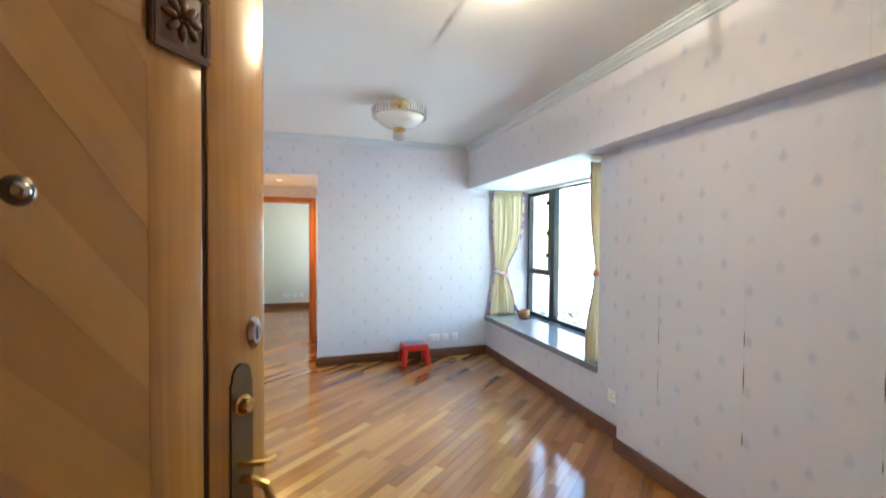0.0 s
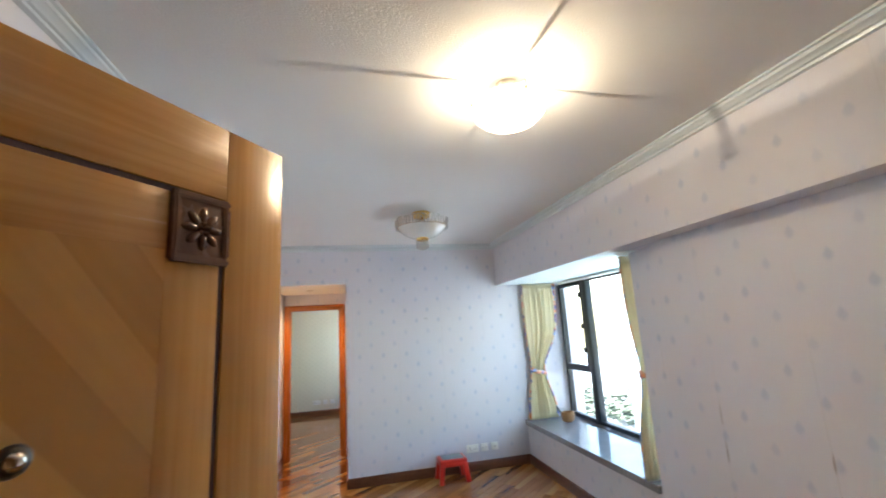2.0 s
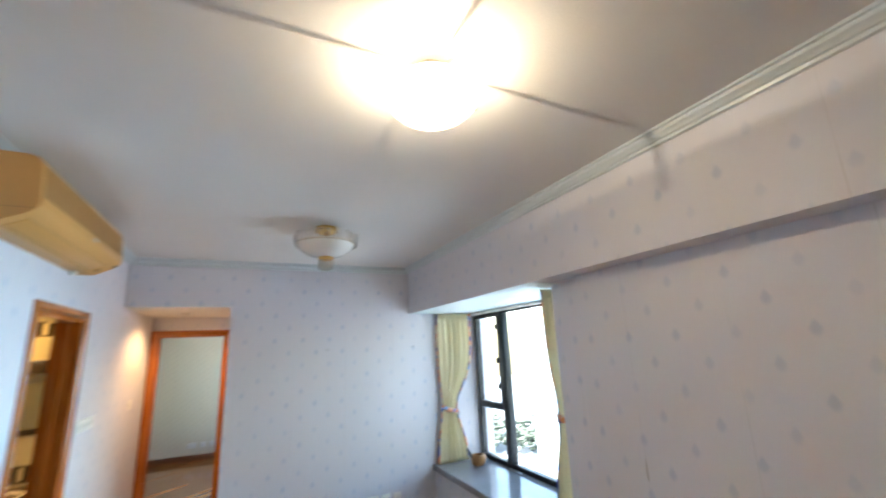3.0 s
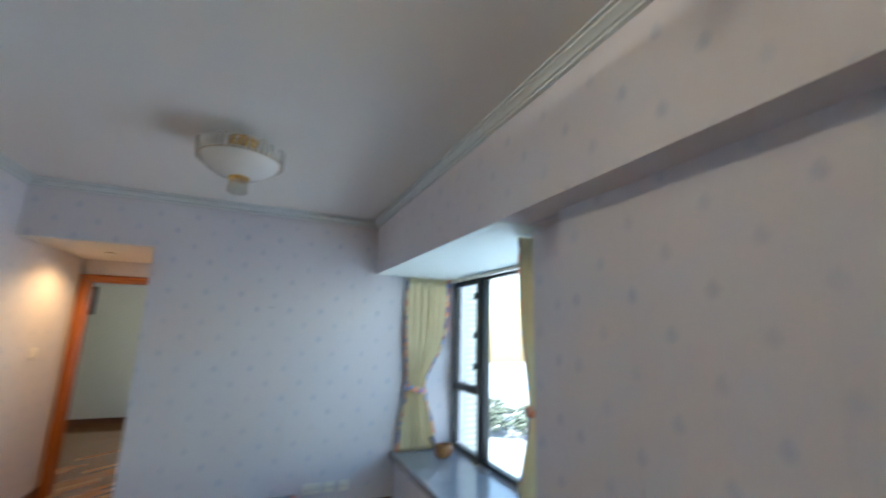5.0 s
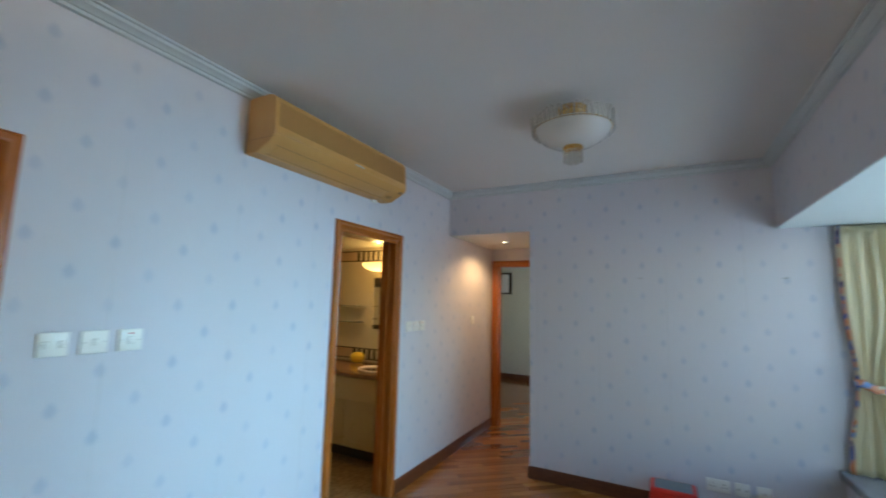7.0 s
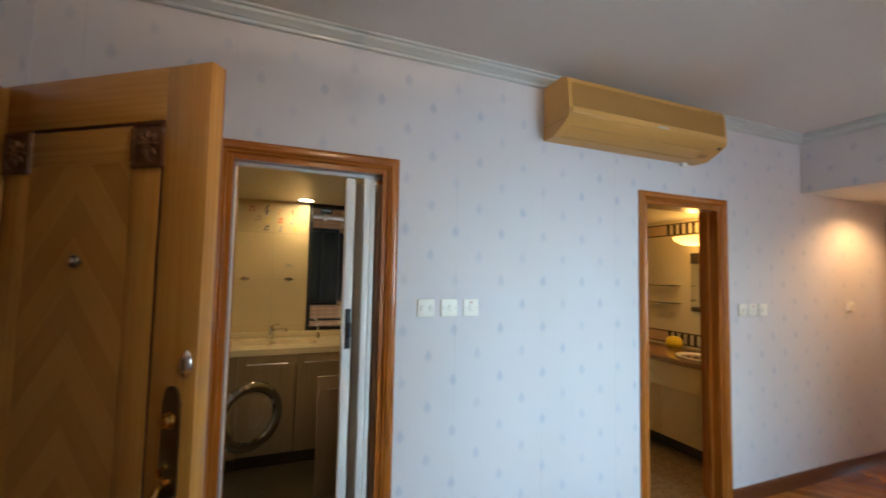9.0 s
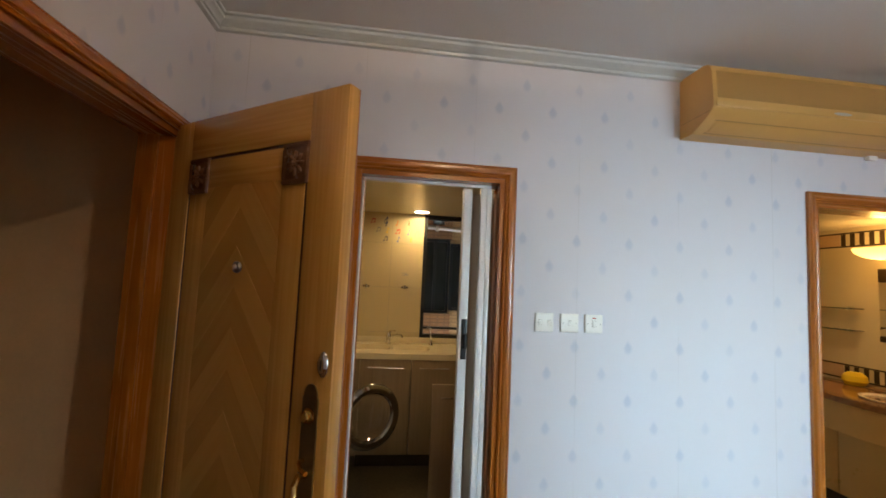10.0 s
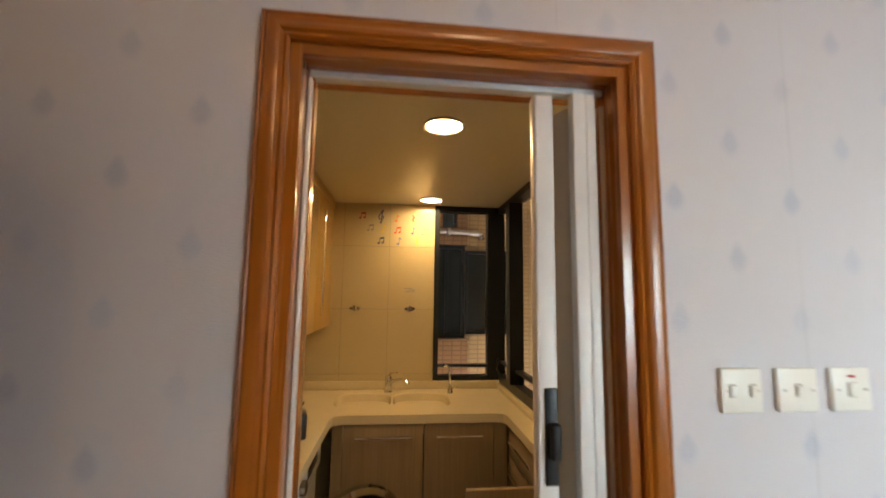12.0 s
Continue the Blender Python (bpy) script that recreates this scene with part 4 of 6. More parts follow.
def plate(m, w, kinds, label, category="switch", group=""):
    """A wall plate; kinds tells what sits on it, from one side to the other."""
    d = thing("wall_plate", m, label, category, group)
    part("faceplate", soft_box(-w / 2, w / 2, -0.011, 0, -0.043, 0.043, 0.004), M_PLASTIC, d)
    n = len(kinds)
    for i, k in enumerate(kinds):
        x = (i + 0.5) * w / n - w / 2
        if k == "rocker":
            # thin darker box behind the rocker paints its shade on the plate
            part("rocker_shade", boxes((x - 0.0078, x + 0.0078, -0.0116, -0.010, -0.0128, 0.0128)), M_ROCKER_SHADE, d, "darker outline in place of the shade round the rocker")
            part("rocker", soft_box(x - 0.006, x + 0.006, -0.016, -0.009, -0.011, 0.011, 0.002), M_PLASTIC, d).matrix_basis = pose(0, 0, 0, 6)
        elif k == "neon":
            part("rocker_shade", boxes((x - 0.0108, x + 0.0108, -0.0116, -0.010, -0.0148, 0.0148)), M_ROCKER_SHADE, d, "darker outline in place of the shade round the rocker")
            part("rocker", soft_box(x - 0.009, x + 0.009, -0.016, -0.009, -0.013, 0.013, 0.002), M_PLASTIC, d)
            part("pilot_light", soft_box(x - 0.008, x + 0.008, -0.0125, -0.010, 0.024, 0.029, 0.0008), M_REDDOT, d, "red pilot light")
        elif k == "socket":
            for sx, sz in ((0, 0.014), (-0.011, -0.008), (0.011, -0.008)):
                part("pin_slot", boxes((x + sx - 0.003, x + sx + 0.003, -0.0118, -0.0105, sz - 0.004, sz + 0.004)), M_DARKIRON, d)
            part("rocker", soft_box(x + 0.018, x + 0.026, -0.014, -0.009, 0.014, 0.028, 0.001), M_PLASTIC, d)
        elif k == "jack":
            part("jack", lathe([(0.008, 0), (0.008, 0.004), (0.005, 0.004), (0.005, 0.001), (0, 0.001)], 16), M_NICKEL, d).matrix_basis = pose(x, -0.011, 0, 90)
    for sx in (-0.5, 0.5):
        part("screw", lathe([(0.0035, 0), (0.0035, 0.0012), (0, 0.0014)], 10), M_NICKEL, d).matrix_basis = pose(sx * (w - 0.026), -0.011, 0, 90)
    return d


for y, kinds in ((3.478, ("rocker", "rocker")), (3.600, ("rocker",)), (3.720, ("neon",))):
    plate(pose(W, y, 1.338, 0, 0, 90), 0.088, kinds, "cream plastic light switch beside the kitchen doorway", group="switches by the kitchen")
for y, kinds in ((5.826, ("rocker",)), (5.935, ("neon",)), (6.042, ("neon",))):
    plate(pose(W, y, 1.295, 0, 0, 90), 0.088, kinds, "cream plastic light switch beside the bathroom doorway", group="switches by the bathroom")
plate(pose(W, 7.165, 1.305, 0, 0, 90), 0.088, ("rocker",), "cream plastic light switch in the hall")
plate(pose(2.878, N, 0.240), 0.146, ("socket", "socket"), "white double socket outlet above the baseboard", "socket", "outlets on the wall")
plate(pose(3.022, N, 0.240), 0.088, ("jack", "jack"), "white aerial outlet above the baseboard", "socket", "outlets on the wall")
plate(pose(3.148, N, 0.240), 0.084, ("jack",), "white telephone outlet above the baseboard", "socket", "outlets on the wall")
plate(pose(E, 4.175, 0.305, 0, 0, -90), 0.088, ("socket",), "white socket outlet on the wall beside the column", "socket")


def stool():
    d = thing("step_stool", pose(2.588, 6.385, 0), "small red plastic step stool with grey pad", "stool")
    part("seat", soft_box(-0.150, 0.150, -0.112, 0.112, 0.195, 0.235, 0.018, 4), M_RED, d)
    part("pad", soft_box(-0.118, 0.118, -0.085, 0.085, 0.2345, 0.239, 0.002), M_GREYPAD, d, "grey non-slip pad")
    for sx in (-1, 1):
        for sy in (-1, 1):
            bm = soft_box(-0.026, 0.026, -0.02, 0.02, 0, 0.205, 0.007, 2)
            for v in bm.verts:
                k = 1 - v.co.z / 0.205
                v.co.x += sx * (0.122 + 0.026 * k)
                v.co.y += sy * (0.090 + 0.022 * k)
            part("leg", bm, M_RED, d)
    part("apron", soft_box(-0.125, 0.125, -0.112, -0.100, 0.165, 0.205, 0.004), M_RED, d)
    part("apron", soft_box(-0.125, 0.125, 0.100, 0.112, 0.165, 0.205, 0.004), M_RED, d)
    part("apron", soft_box(-0.148, -0.136, -0.09, 0.09, 0.165, 0.205, 0.004), M_RED, d)
    part("apron", soft_box(0.136, 0.148, -0.09, 0.09, 0.165, 0.205, 0.004), M_RED, d)


stool()

# ---- bay window ----


def bay_window():
    d = thing("window_1", pose(WIN_X, 0, 0), "black aluminium bay window with side sash and large pane", "window", kind="structure")
    y0, y1, z0, z1 = SILL_S, N - 0.01, SILL, BZ - 0.006
    part("window_frame", boxes((-0.03, 0.03, y0, y1, z0, z0 + 0.045), (-0.03, 0.03, y0, y1, z1 - 0.045, z1), (-0.03, 0.03, y0, y0 + 0.045, z0 + 0.045, z1 - 0.045), (-0.03, 0.03, y1 - 0.045, y1, z0 + 0.045, z1 - 0.045)), M_BLACK, d)
    part("mullion", soft_box(-0.045, 0.035, 5.90, 6.00, z0 + 0.03, z1 - 0.03, 0.006), M_BLACK, d)
    part("transom", soft_box(-0.04, 0.03, 6.00, y1 - 0.04, 1.03, 1.10, 0.006), M_BLACK, d)
    sash = part("sash", boxes((-0.045, 0.0, 6.0, 6.03, 1.10, z1 - 0.045), (-0.045, 0.0, y1 - 0.07, y1 - 0.045, 1.10, z1 - 0.045), (-0.045, 0.0, 6.03, y1 - 0.07, z1 - 0.075, z1 - 0.045)), M_BLACK, d)
    for z in (1.25, 1.52, 1.88):
        part("catch", soft_box(-0.075, -0.04, 6.005, 6.035, z, z + 0.06, 0.006), M_BLACK, sash, "black window catch")
    for a in ((4.395, 5.90, z0 + 0.045, z1 - 0.045), (6.03, y1 - 0.07, 1.10, z1 - 0.075), (6.0, y1 - 0.045, z0 + 0.045, 1.03)):
        p = part("pane", boxes((-0.004, 0.001, *a)), M_GLASS, d, "clear glass pane")
        p.visible_shadow = False
    part("curtain_track", soft_box(-0.10, -0.06, y0 + 0.03, y1 - 0.03, z1 - 0.03, z1 - 0.006, 0.004), M_PLASTIC, d, "white curtain track")
    part("handle_stay", soft_box(-0.09, -0.05, 5.70, 5.92, z0 + 0.002, z0 + 0.012, 0.003), M_NICKEL, d, "metal window stay")


bay_window()


def curtain(name, x0, x1, y, side, label, seed, tie_x, tie_z=1.03, edge=0.035, deep=0.022):
    """Gathered curtain drawn back to a tie; it runs along x with printed borders at both edges."""
    d = thing(name, pose(0, y, SILL), label, "curtain", "curtains of the bay window")
    rnd = random.Random(seed)
    top = BZ - 0.012 - SILL
    tz = tie_z - SILL
    nu, nv = 110, 40
    ph = [rnd.uniform(0, 6.28) for _ in range(4)]

    def point(u, v):
        z = top * v
        k = abs(z - tz)
        gather = math.exp(-(k / 0.34) ** 2) if z > tz else math.exp(-(k / 0.28) ** 2) * 0.9
        lo, hi = x0, x1
        if z < tz:
            hi = x1 - 0.10
            lo = x0 - 0.03
        c, w = tie_x, 0.18
        a = lo * (1 - gather) + (c - w / 2) * gather
        b = hi * (1 - gather) + (c + w / 2) * gather
        x = a + (b - a) * u
        amp = deep * (1 - 0.25 * gather)
        swing = 1.0 + 0.45 * math.sin(u * 9.0 + ph[3])
        fold = amp * swing * math.sin(u * 2 * math.pi * 7 + ph[0] + 0.9 * math.sin(v * 3 + ph[1]) + 1.1 * math.sin(u * 5 + ph[2])) + 0.35 * amp * math.sin(u * 2 * math.pi * 19 + ph[2] + 2.0 * v)
        if v > 0.955:
            fold = 0.7 * amp * math.sin(u * 2 * math.pi * 20)
        return x, side * fold - 0.012 * gather, z

    def sheet(u0, u1):
        bm = bmesh.new()
        n = max(6, int(nu * (u1 - u0)))
        grid = [[bm.verts.new(point(u0 + (u1 - u0) * i / n, j / nv)) for i in range(n + 1)] for j in range(nv + 1)]
        for j in range(nv):
            for i in range(n):
                bm.faces.new((grid[j][i], grid[j][i + 1], grid[j + 1][i + 1], grid[j + 1][i]))
        return bm

    for nm, u0, u1, mat, lab in (("border", 0.0, edge, M_PRINT, "blue and orange printed border"), ("cloth", edge, 0.9, M_CURTAIN, "cream cloth"), ("border", 0.9, 1.0, M_PRINT, "blue and orange printed border")):
        o = part(nm, sheet(u0, u1), mat, d, lab, smooth=180)
        s = o.modifiers.new("thickness", "SOLIDIFY")
        s.thickness = 0.003
    band = bmesh.new()
    ring = []
    for k in range(25):
        a = k * math.tau / 24
        r = 0.03 + 0.004 * math.sin(k * 9)
        ring.append([(tie_x + 0.112 * math.cos(a), r * 1.5 * math.sin(a) - 0.012, tz + dz - 0.035 * math.cos(a) + 0.006 * math.sin(k * 11)) for dz in (-0.026, 0.026)])
    vs = [[band.verts.new(p) for p in pair] for pair in ring[:-1]]
    for k in range(24):
        a, b = vs[k], vs[(k + 1) % 24]
        band.faces.new((a[0], b[0], b[1], a[1]))
    o = part("tie_back", band, M_PRINT, d, "ruffled printed tie-back", smooth=180)
    o.modifiers.new("thickness", "SOLIDIFY").thickness = 0.006


curtain("curtain", 3.63, 4.10, N - 0.055, 1, "cream curtain with printed border, tied back", 3, 3.76)
curtain("curtain", 3.565, 3.84, SILL_S + 0.10, -1, "cream curtain with printed border gathered by the column", 8, 3.705, 1.18, edge=0.05, deep=0.016)


def basket():
    """A round-bottomed wooden basket with a slanting dark handle and a turned lid knob."""
    d = thing("wooden_basket", pose(3.95, 6.235, SILL, 0, 0, -8), "small round wooden basket with dark slanting handle on the sill", "basket")
    body = lathe([(0, 0.0), (0.045, 0.0), (0.062, 0.010), (0.078, 0.040), (0.080, 0.070), (0.074, 0.088), (0.064, 0.090), (0.064, 0.082), (0.070, 0.068), (0.066, 0.040), (0.05, 0.016), (0, 0.012)], 28)
    for v in body.verts:
        v.co.x *= 1.0
        v.co.y *= 0.85
        v.co.z *= 1.2
    part("body", body, M_BASKET, d)
    for z, k in ((0.027, 0.072), (0.053, 0.0805), (0.080, 0.082)):
        part("hoop", tube([(1.0 * k * math.cos(a * math.tau / 28), 0.85 * k * math.sin(a * math.tau / 28), z) for a in range(28)], 0.0035, 6, closed=True), M_BASKET, d)
    part("handle", tube([(-0.045, 0.0, 0.045), (-0.085, 0.0, 0.110), (-0.122, 0.005, 0.175)], 0.013, 10), M_BLACK, d, "dark slanting handle")
    part("lug", soft_box(-0.075, -0.040, -0.012, 0.012, 0.055, 0.110, 0.005), M_BASKET, d, "pale wooden lug")
    part("knob", lathe([(0, 0.118), (0.016, 0.113), (0.021, 0.098), (0.014, 0.084), (0, 0.080)], 16, centre=(0.055, 0.0, 0.0)), M_BASKET, d)


basket()

# ---- kitchen ----
before = set(bpy.data.objects)


def kitchen_tiles():
    """Large cream tiles on the end wall, cut round the window."""
    parent = bpy.data.objects["kitchen_wall_west"]
    edges_y = [K_S, 2.165, 2.456, 2.742, 3.03]
    edges_z = [0.1, 0.64, 1.036, 1.432, 1.825, K_C]
    for a, b in zip(edges_y, edges_y[1:]):
        for c, e in zip(edges_z, edges_z[1:]):
            part("tile", soft_box(K_W - 0.005, K_W, a + 0.0012, b - 0.0012, c + 0.0012, e - 0.0012, 0.0012, 1), M_KTILE, parent)


kitchen_tiles()


def cabinet(m, w, h, label, doors=1, handle_z=None, mat=M_CABINET, depth=0.56):
    """A base unit in local axes: front at y = 0, body towards +y."""
    d = thing("base_cabinet", m, label, "cabinet", "base units of the kitchen")
    part("body", soft_box(0.002, w - 0.002, 0.02, depth, 0.10, h - 0.14, 0.002), mat, d)
    part("plinth", boxes((0, w, 0.06, 0.08, 0, 0.10)), M_DARKTILE, d, "dark plinth")
    for i in range(doors):
        a, b = w * i / doors, w * (i + 1) / doors
        f = part("door", soft_box(a + 0.003, b - 0.003, 0, 0.018, 0.105, h - 0.004, 0.002), mat, d)
        z = handle_z or h - 0.06
        hd = part("handle", tube([(a + 0.06, -0.026, z), (b - 0.06, -0.026, z)], 0.005, 8), M_CHROME, f, "chrome bar handle")
        for x in (a + 0.08, b - 0.08):
            part("stud", tube([(x, -0.024, z), (x, 0.001, z)], 0.004, 6), M_CHROME, f)
    return d


# units under the sink: fronts look towards +x
cabinet(pose(-0.655, 2.56, 0, 0, 0, 90), 0.385, 0.80, "brown laminate sink cabinet with chrome bar handle")
cabinet(pose(-0.655, 2.945, 0, 0, 0, 90), 0.345, 0.80, "brown laminate sink cabinet with chrome bar handle")
fl = thing("corner_filler", pose(-0.655, 2.51, 0), "brown laminate filler strips at the cabinet corners", "filler panel")
part("strip", boxes((-0.02, 0.0, 0.0, 0.05, 0.10, 0.80)), M_CABINET, fl)
part("strip", boxes((-0.02, 0.0, 0.78, 0.845, 0.10, 0.80)), M_CABINET, fl)
# drawer unit along the window wall
d = thing("drawer_unit", pose(-0.62, 3.35, 0), "shallow brown laminate drawer unit below the window", "cabinet")
part("body", soft_box(0, 1.1, 0.012, 0.10, 0.10, 0.80, 0.002), M_CABINET, d)
part("plinth", boxes((0, 1.1, 0.04, 0.06, 0, 0.10)), M_DARKTILE, d, "dark plinth")
for k, (z0, z1) in enumerate(((0.66, 0.795), (0.50, 0.655), (0.11, 0.495))):
    f = part("drawer_front", soft_box(0.02, 0.50, 0, 0.012, z0, z1, 0.002), M_CABINET, d)
    part("handle", tube([(0.10, -0.022, z1 - 0.05), (0.40, -0.022, z1 - 0.05)], 0.005, 8), M_CHROME, f, "chrome bar handle")
# cabinet door standing open across the room
d = thing("cabinet_door", pose(0.02, 3.04, 0), "brown laminate cabinet door standing open, chrome handle", "cabinet door")
part("panel", soft_box(-0.018, 0, 0, 0.31, 0.10, 0.785, 0.002), M_CABINET, d)
part("handle", tube([(0.026, 0.05, 0.715), (0.026, 0.26, 0.715)], 0.005, 8), M_CHROME, d, "chrome bar handle")
for y in (0.07, 0.24):
    part("stud", tube([(0.0, y, 0.715), (0.026, y, 0.715)], 0.004, 6), M_CHROME, d)


def worktop():
    """L-shaped cream worktop with two moulded basins and an upstand."""
    d = thing("worktop", pose(0, 0, 0.80), "cream moulded worktop with a double sink", "worktop")
    bm = bmesh.new()
    outline = [(K_W, K_S), (0.42, K_S), (0.42, 2.505), (-0.59, 2.505), (-0.625, 2.515), (-0.645, 2.55), (-0.645, 3.30), (-0.63, 3.33), (-0.60, 3.342), (0.46, 3.342), (0.46, K_N), (K_W, K_N)]
    lo = [bm.verts.new((x, y, 0)) for x, y in outline]
    hi = [bm.verts.new((x, y, 0.042)) for x, y in outline]
    bm.faces.new(lo[::-1])
    n = len(outline)
    for i in range(n):
        bm.faces.new((lo[i], lo[(i + 1) % n], hi[(i + 1) % n], hi[i]))
    # top as a sheet round the two basins
    holes = []
    for cx, cy, rx, ry in ((-0.93, 2.63, 0.155, 0.15), (-0.93, 2.945, 0.155, 0.155)):
        ring = []
        for k in range(28):
            a = k * math.tau / 28
            c, s = math.cos(a), math.sin(a)
            e = 0.55
            ring.append((cx + rx * math.copysign(abs(c) ** e, c), cy + ry * math.copysign(abs(s) ** e, s)))
        holes.append(ring)
    edges = [bm.edges.get((hi[i], hi[(i + 1) % n])) for i in range(n)]
    ring_verts = []
    for ring in holes:
        vs = [bm.verts.new((x, y, 0.042)) for x, y in ring]
        edges += [bm.edges.new((vs[i], vs[(i + 1) % 28])) for i in range(28)]
        ring_verts.append(vs)
    bmesh.ops.triangle_fill(bm, use_beauty=True, use_dissolve=False, edges=edges)
    part("top", bm, M_COUNTER, d)
    for ring in holes:
        cx, cy = sum(p[0] for p in ring) / 28, sum(p[1] for p in ring) / 28
        bowl = bmesh.new()
        prev = None
        for f, z in ((1.0, 0.042), (0.97, 0.03), (0.93, -0.05), (0.86, -0.095), (0.7, -0.11), (0.12, -0.115)):
            cur = [bowl.verts.new((cx + (x - cx) * f, cy + (y - cy) * f, z)) for x, y in ring]
            if prev:
                for i in range(28):
                    bowl.faces.new((prev[i], prev[(i + 1) % 28], cur[(i + 1) % 28], cur[i]))
            prev = cur
        bowl.faces.new(prev)
        b = part("basin", bowl, M_COUNTER, d, "cream moulded sink basin")
        part("drain", lathe([(0, 0), (0.018, 0), (0.02, -0.002)], 20, centre=(cx, cy, -0.112)), M_CHROME, b)
    part("upstand", soft_box(K_W + 0.001, K_W + 0.02, K_S, K_N - 0.001, 0.042, 0.092, 0.006), M_COUNTER, d)
    part("upstand", soft_box(K_W + 0.02, 0.2, K_N - 0.03, K_N - 0.001, 0.042, 0.08, 0.006), M_COUNTER, d)


worktop()


def mixer_tap():
    d = thing("mixer_tap", pose(-1.12, 2.76, 0.842), "chrome single-lever kitchen mixer tap", "tap")
    part("body", lathe([(0.026, 0), (0.026, 0.006), (0.021, 0.012), (0.021, 0.085), (0.019, 0.095), (0, 0.098)], 24), M_CHROME, d)
    part("spout", tube([(0.01, 0, 0.045), (0.05, 0.03, 0.075), (0.11, 0.075, 0.095), (0.15, 0.105, 0.092), (0.158, 0.112, 0.075)], 0.009, 10), M_CHROME, d)
    part("lever", tube([(0, 0, 0.095), (0.0, 0.01, 0.108), (0.03, 0.05, 0.118)], 0.006, 8), M_CHROME, d)


def filter_tap():
    d = thing("filter_tap", pose(-1.08, 3.125, 0.842), "slim white and chrome filter tap", "tap")
    part("base", lathe([(0.018, 0), (0.016, 0.02), (0.009, 0.03), (0.008, 0.05), (0, 0.05)], 20), M_CHROME, d)
    part("spout", tube([(0, 0, 0.05), (0, -0.005, 0.11), (0, -0.01, 0.145), (0, -0.026, 0.162), (0, -0.036, 0.15)], 0.005, 8), M_PLASTIC, d, "white spout")
    part("lever", tube([(0, 0, 0.03), (0.02, 0.035, 0.035)], 0.004, 6), M_CHROME, d)


mixer_tap()
filter_tap()


def wall_hook(y):
    d = thing("wall_hook", pose(K_W, y, 1.434 - K_Z, 0, 0, 90), "small chrome wall hook with two side lugs on the tiles", "hook", "hooks on the kitchen tiles")
    part("rose", lathe([(0.017, 0), (0.017, 0.006), (0.012, 0.011), (0, 0.013)], 20), M_CHROME, d).matrix_basis = pose(0, 0, 0, 90)
    for sx in (-1, 1):
        part("lug", lathe([(0.010, 0), (0.010, 0.005), (0.005, 0.008), (0, 0.008)], 14), M_STEEL, d).matrix_basis = pose(0.022 * sx, 0, 0, 90)
    part("hook", tube([(0, -0.010, 0), (0, -0.036, -0.006), (0, -0.046, 0.006), (0, -0.044, 0.020)], 0.006, 8), M_STEEL, d)


wall_hook(2.538)
wall_hook(2.878)

# note stickers on the tiles
NOTE_INKS = [plain("sticker_" + n, c, 0.5) for n, c in (("crimson", (0.45, 0.02, 0.06)), ("navy", (0.02, 0.04, 0.14)), ("orange", (0.75, 0.22, 0.02)), ("red", (0.65, 0.03, 0.02)), ("grey", (0.30, 0.26, 0.24)), ("yellow", (0.80, 0.55, 0.03)), ("blue", (0.10, 0.18, 0.45)))]


def disc(bm, x, z, rx, rz, n=12):
    bm.faces.new([bm.verts.new((x + rx * math.cos(k * math.tau / n), 0, z + rz * math.sin(k * math.tau / n))) for k in range(n)])


def strip(bm, x0, z0, x1, z1, w):
    dx, dz = x1 - x0, z1 - z0
    k = w / 2 / math.hypot(dx, dz)
    bm.faces.new([bm.verts.new((x, 0, z)) for x, z in ((x0 - dz * k, z0 + dx * k), (x1 - dz * k, z1 + dx * k), (x1 + dz * k, z1 - dx * k), (x0 + dz * k, z0 - dx * k))])


def note_sticker(y, z, kind, ink, s=1.0):
    bm = bmesh.new()
    if kind == "pair":
        disc(bm, -0.014, -0.016, 0.008, 0.006)
        disc(bm, 0.012, -0.012, 0.008, 0.006)
        strip(bm, -0.008, -0.016, -0.006, 0.018, 0.004)
        strip(bm, 0.018, -0.012, 0.020, 0.022, 0.004)
        strip(bm, -0.007, 0.015, 0.021, 0.019, 0.010)
    elif kind == "single":
        disc(bm, -0.006, -0.018, 0.009, 0.007)
        strip(bm, 0.001, -0.018, 0.002, 0.024, 0.004)
        strip(bm, 0.002, 0.022, 0.014, 0.010, 0.006)
    elif kind == "rest":
        strip(bm, -0.006, 0.022, 0.006, 0.006, 0.006)
        strip(bm, 0.006, 0.006, -0.007, -0.004, 0.006)
        strip(bm, -0.007, -0.004, 0.005, -0.022, 0.006)
    else:
        pts = [(0.0, -0.038), (-0.008, -0.034), (0.002, -0.03), (0.004, 0.03), (0.012, 0.042), (0.008, 0.05), (-0.004, 0.03), (-0.018, 0.004), (-0.010, -0.014), (0.010, -0.012), (0.012, 0.004), (-0.002, 0.008)]
        for a, b in zip(pts, pts[1:]):
            strip(bm, *a, *b, 0.006)
    for v in bm.verts:
        v.co *= s
    ext = bmesh.ops.extrude_face_region(bm, geom=bm.faces[:])
    for v in ext["geom"]:
        if isinstance(v, bmesh.types.BMVert):
            v.co.y -= 0.0015
    ob = solid("wall_sticker", bm, NOTE_INKS[ink], "coloured musical note sticker on the kitchen tiles", "sticker", "note stickers", m=pose(K_W + 0.001, y, z, 0, 0, 90), smooth=None)
    return ob


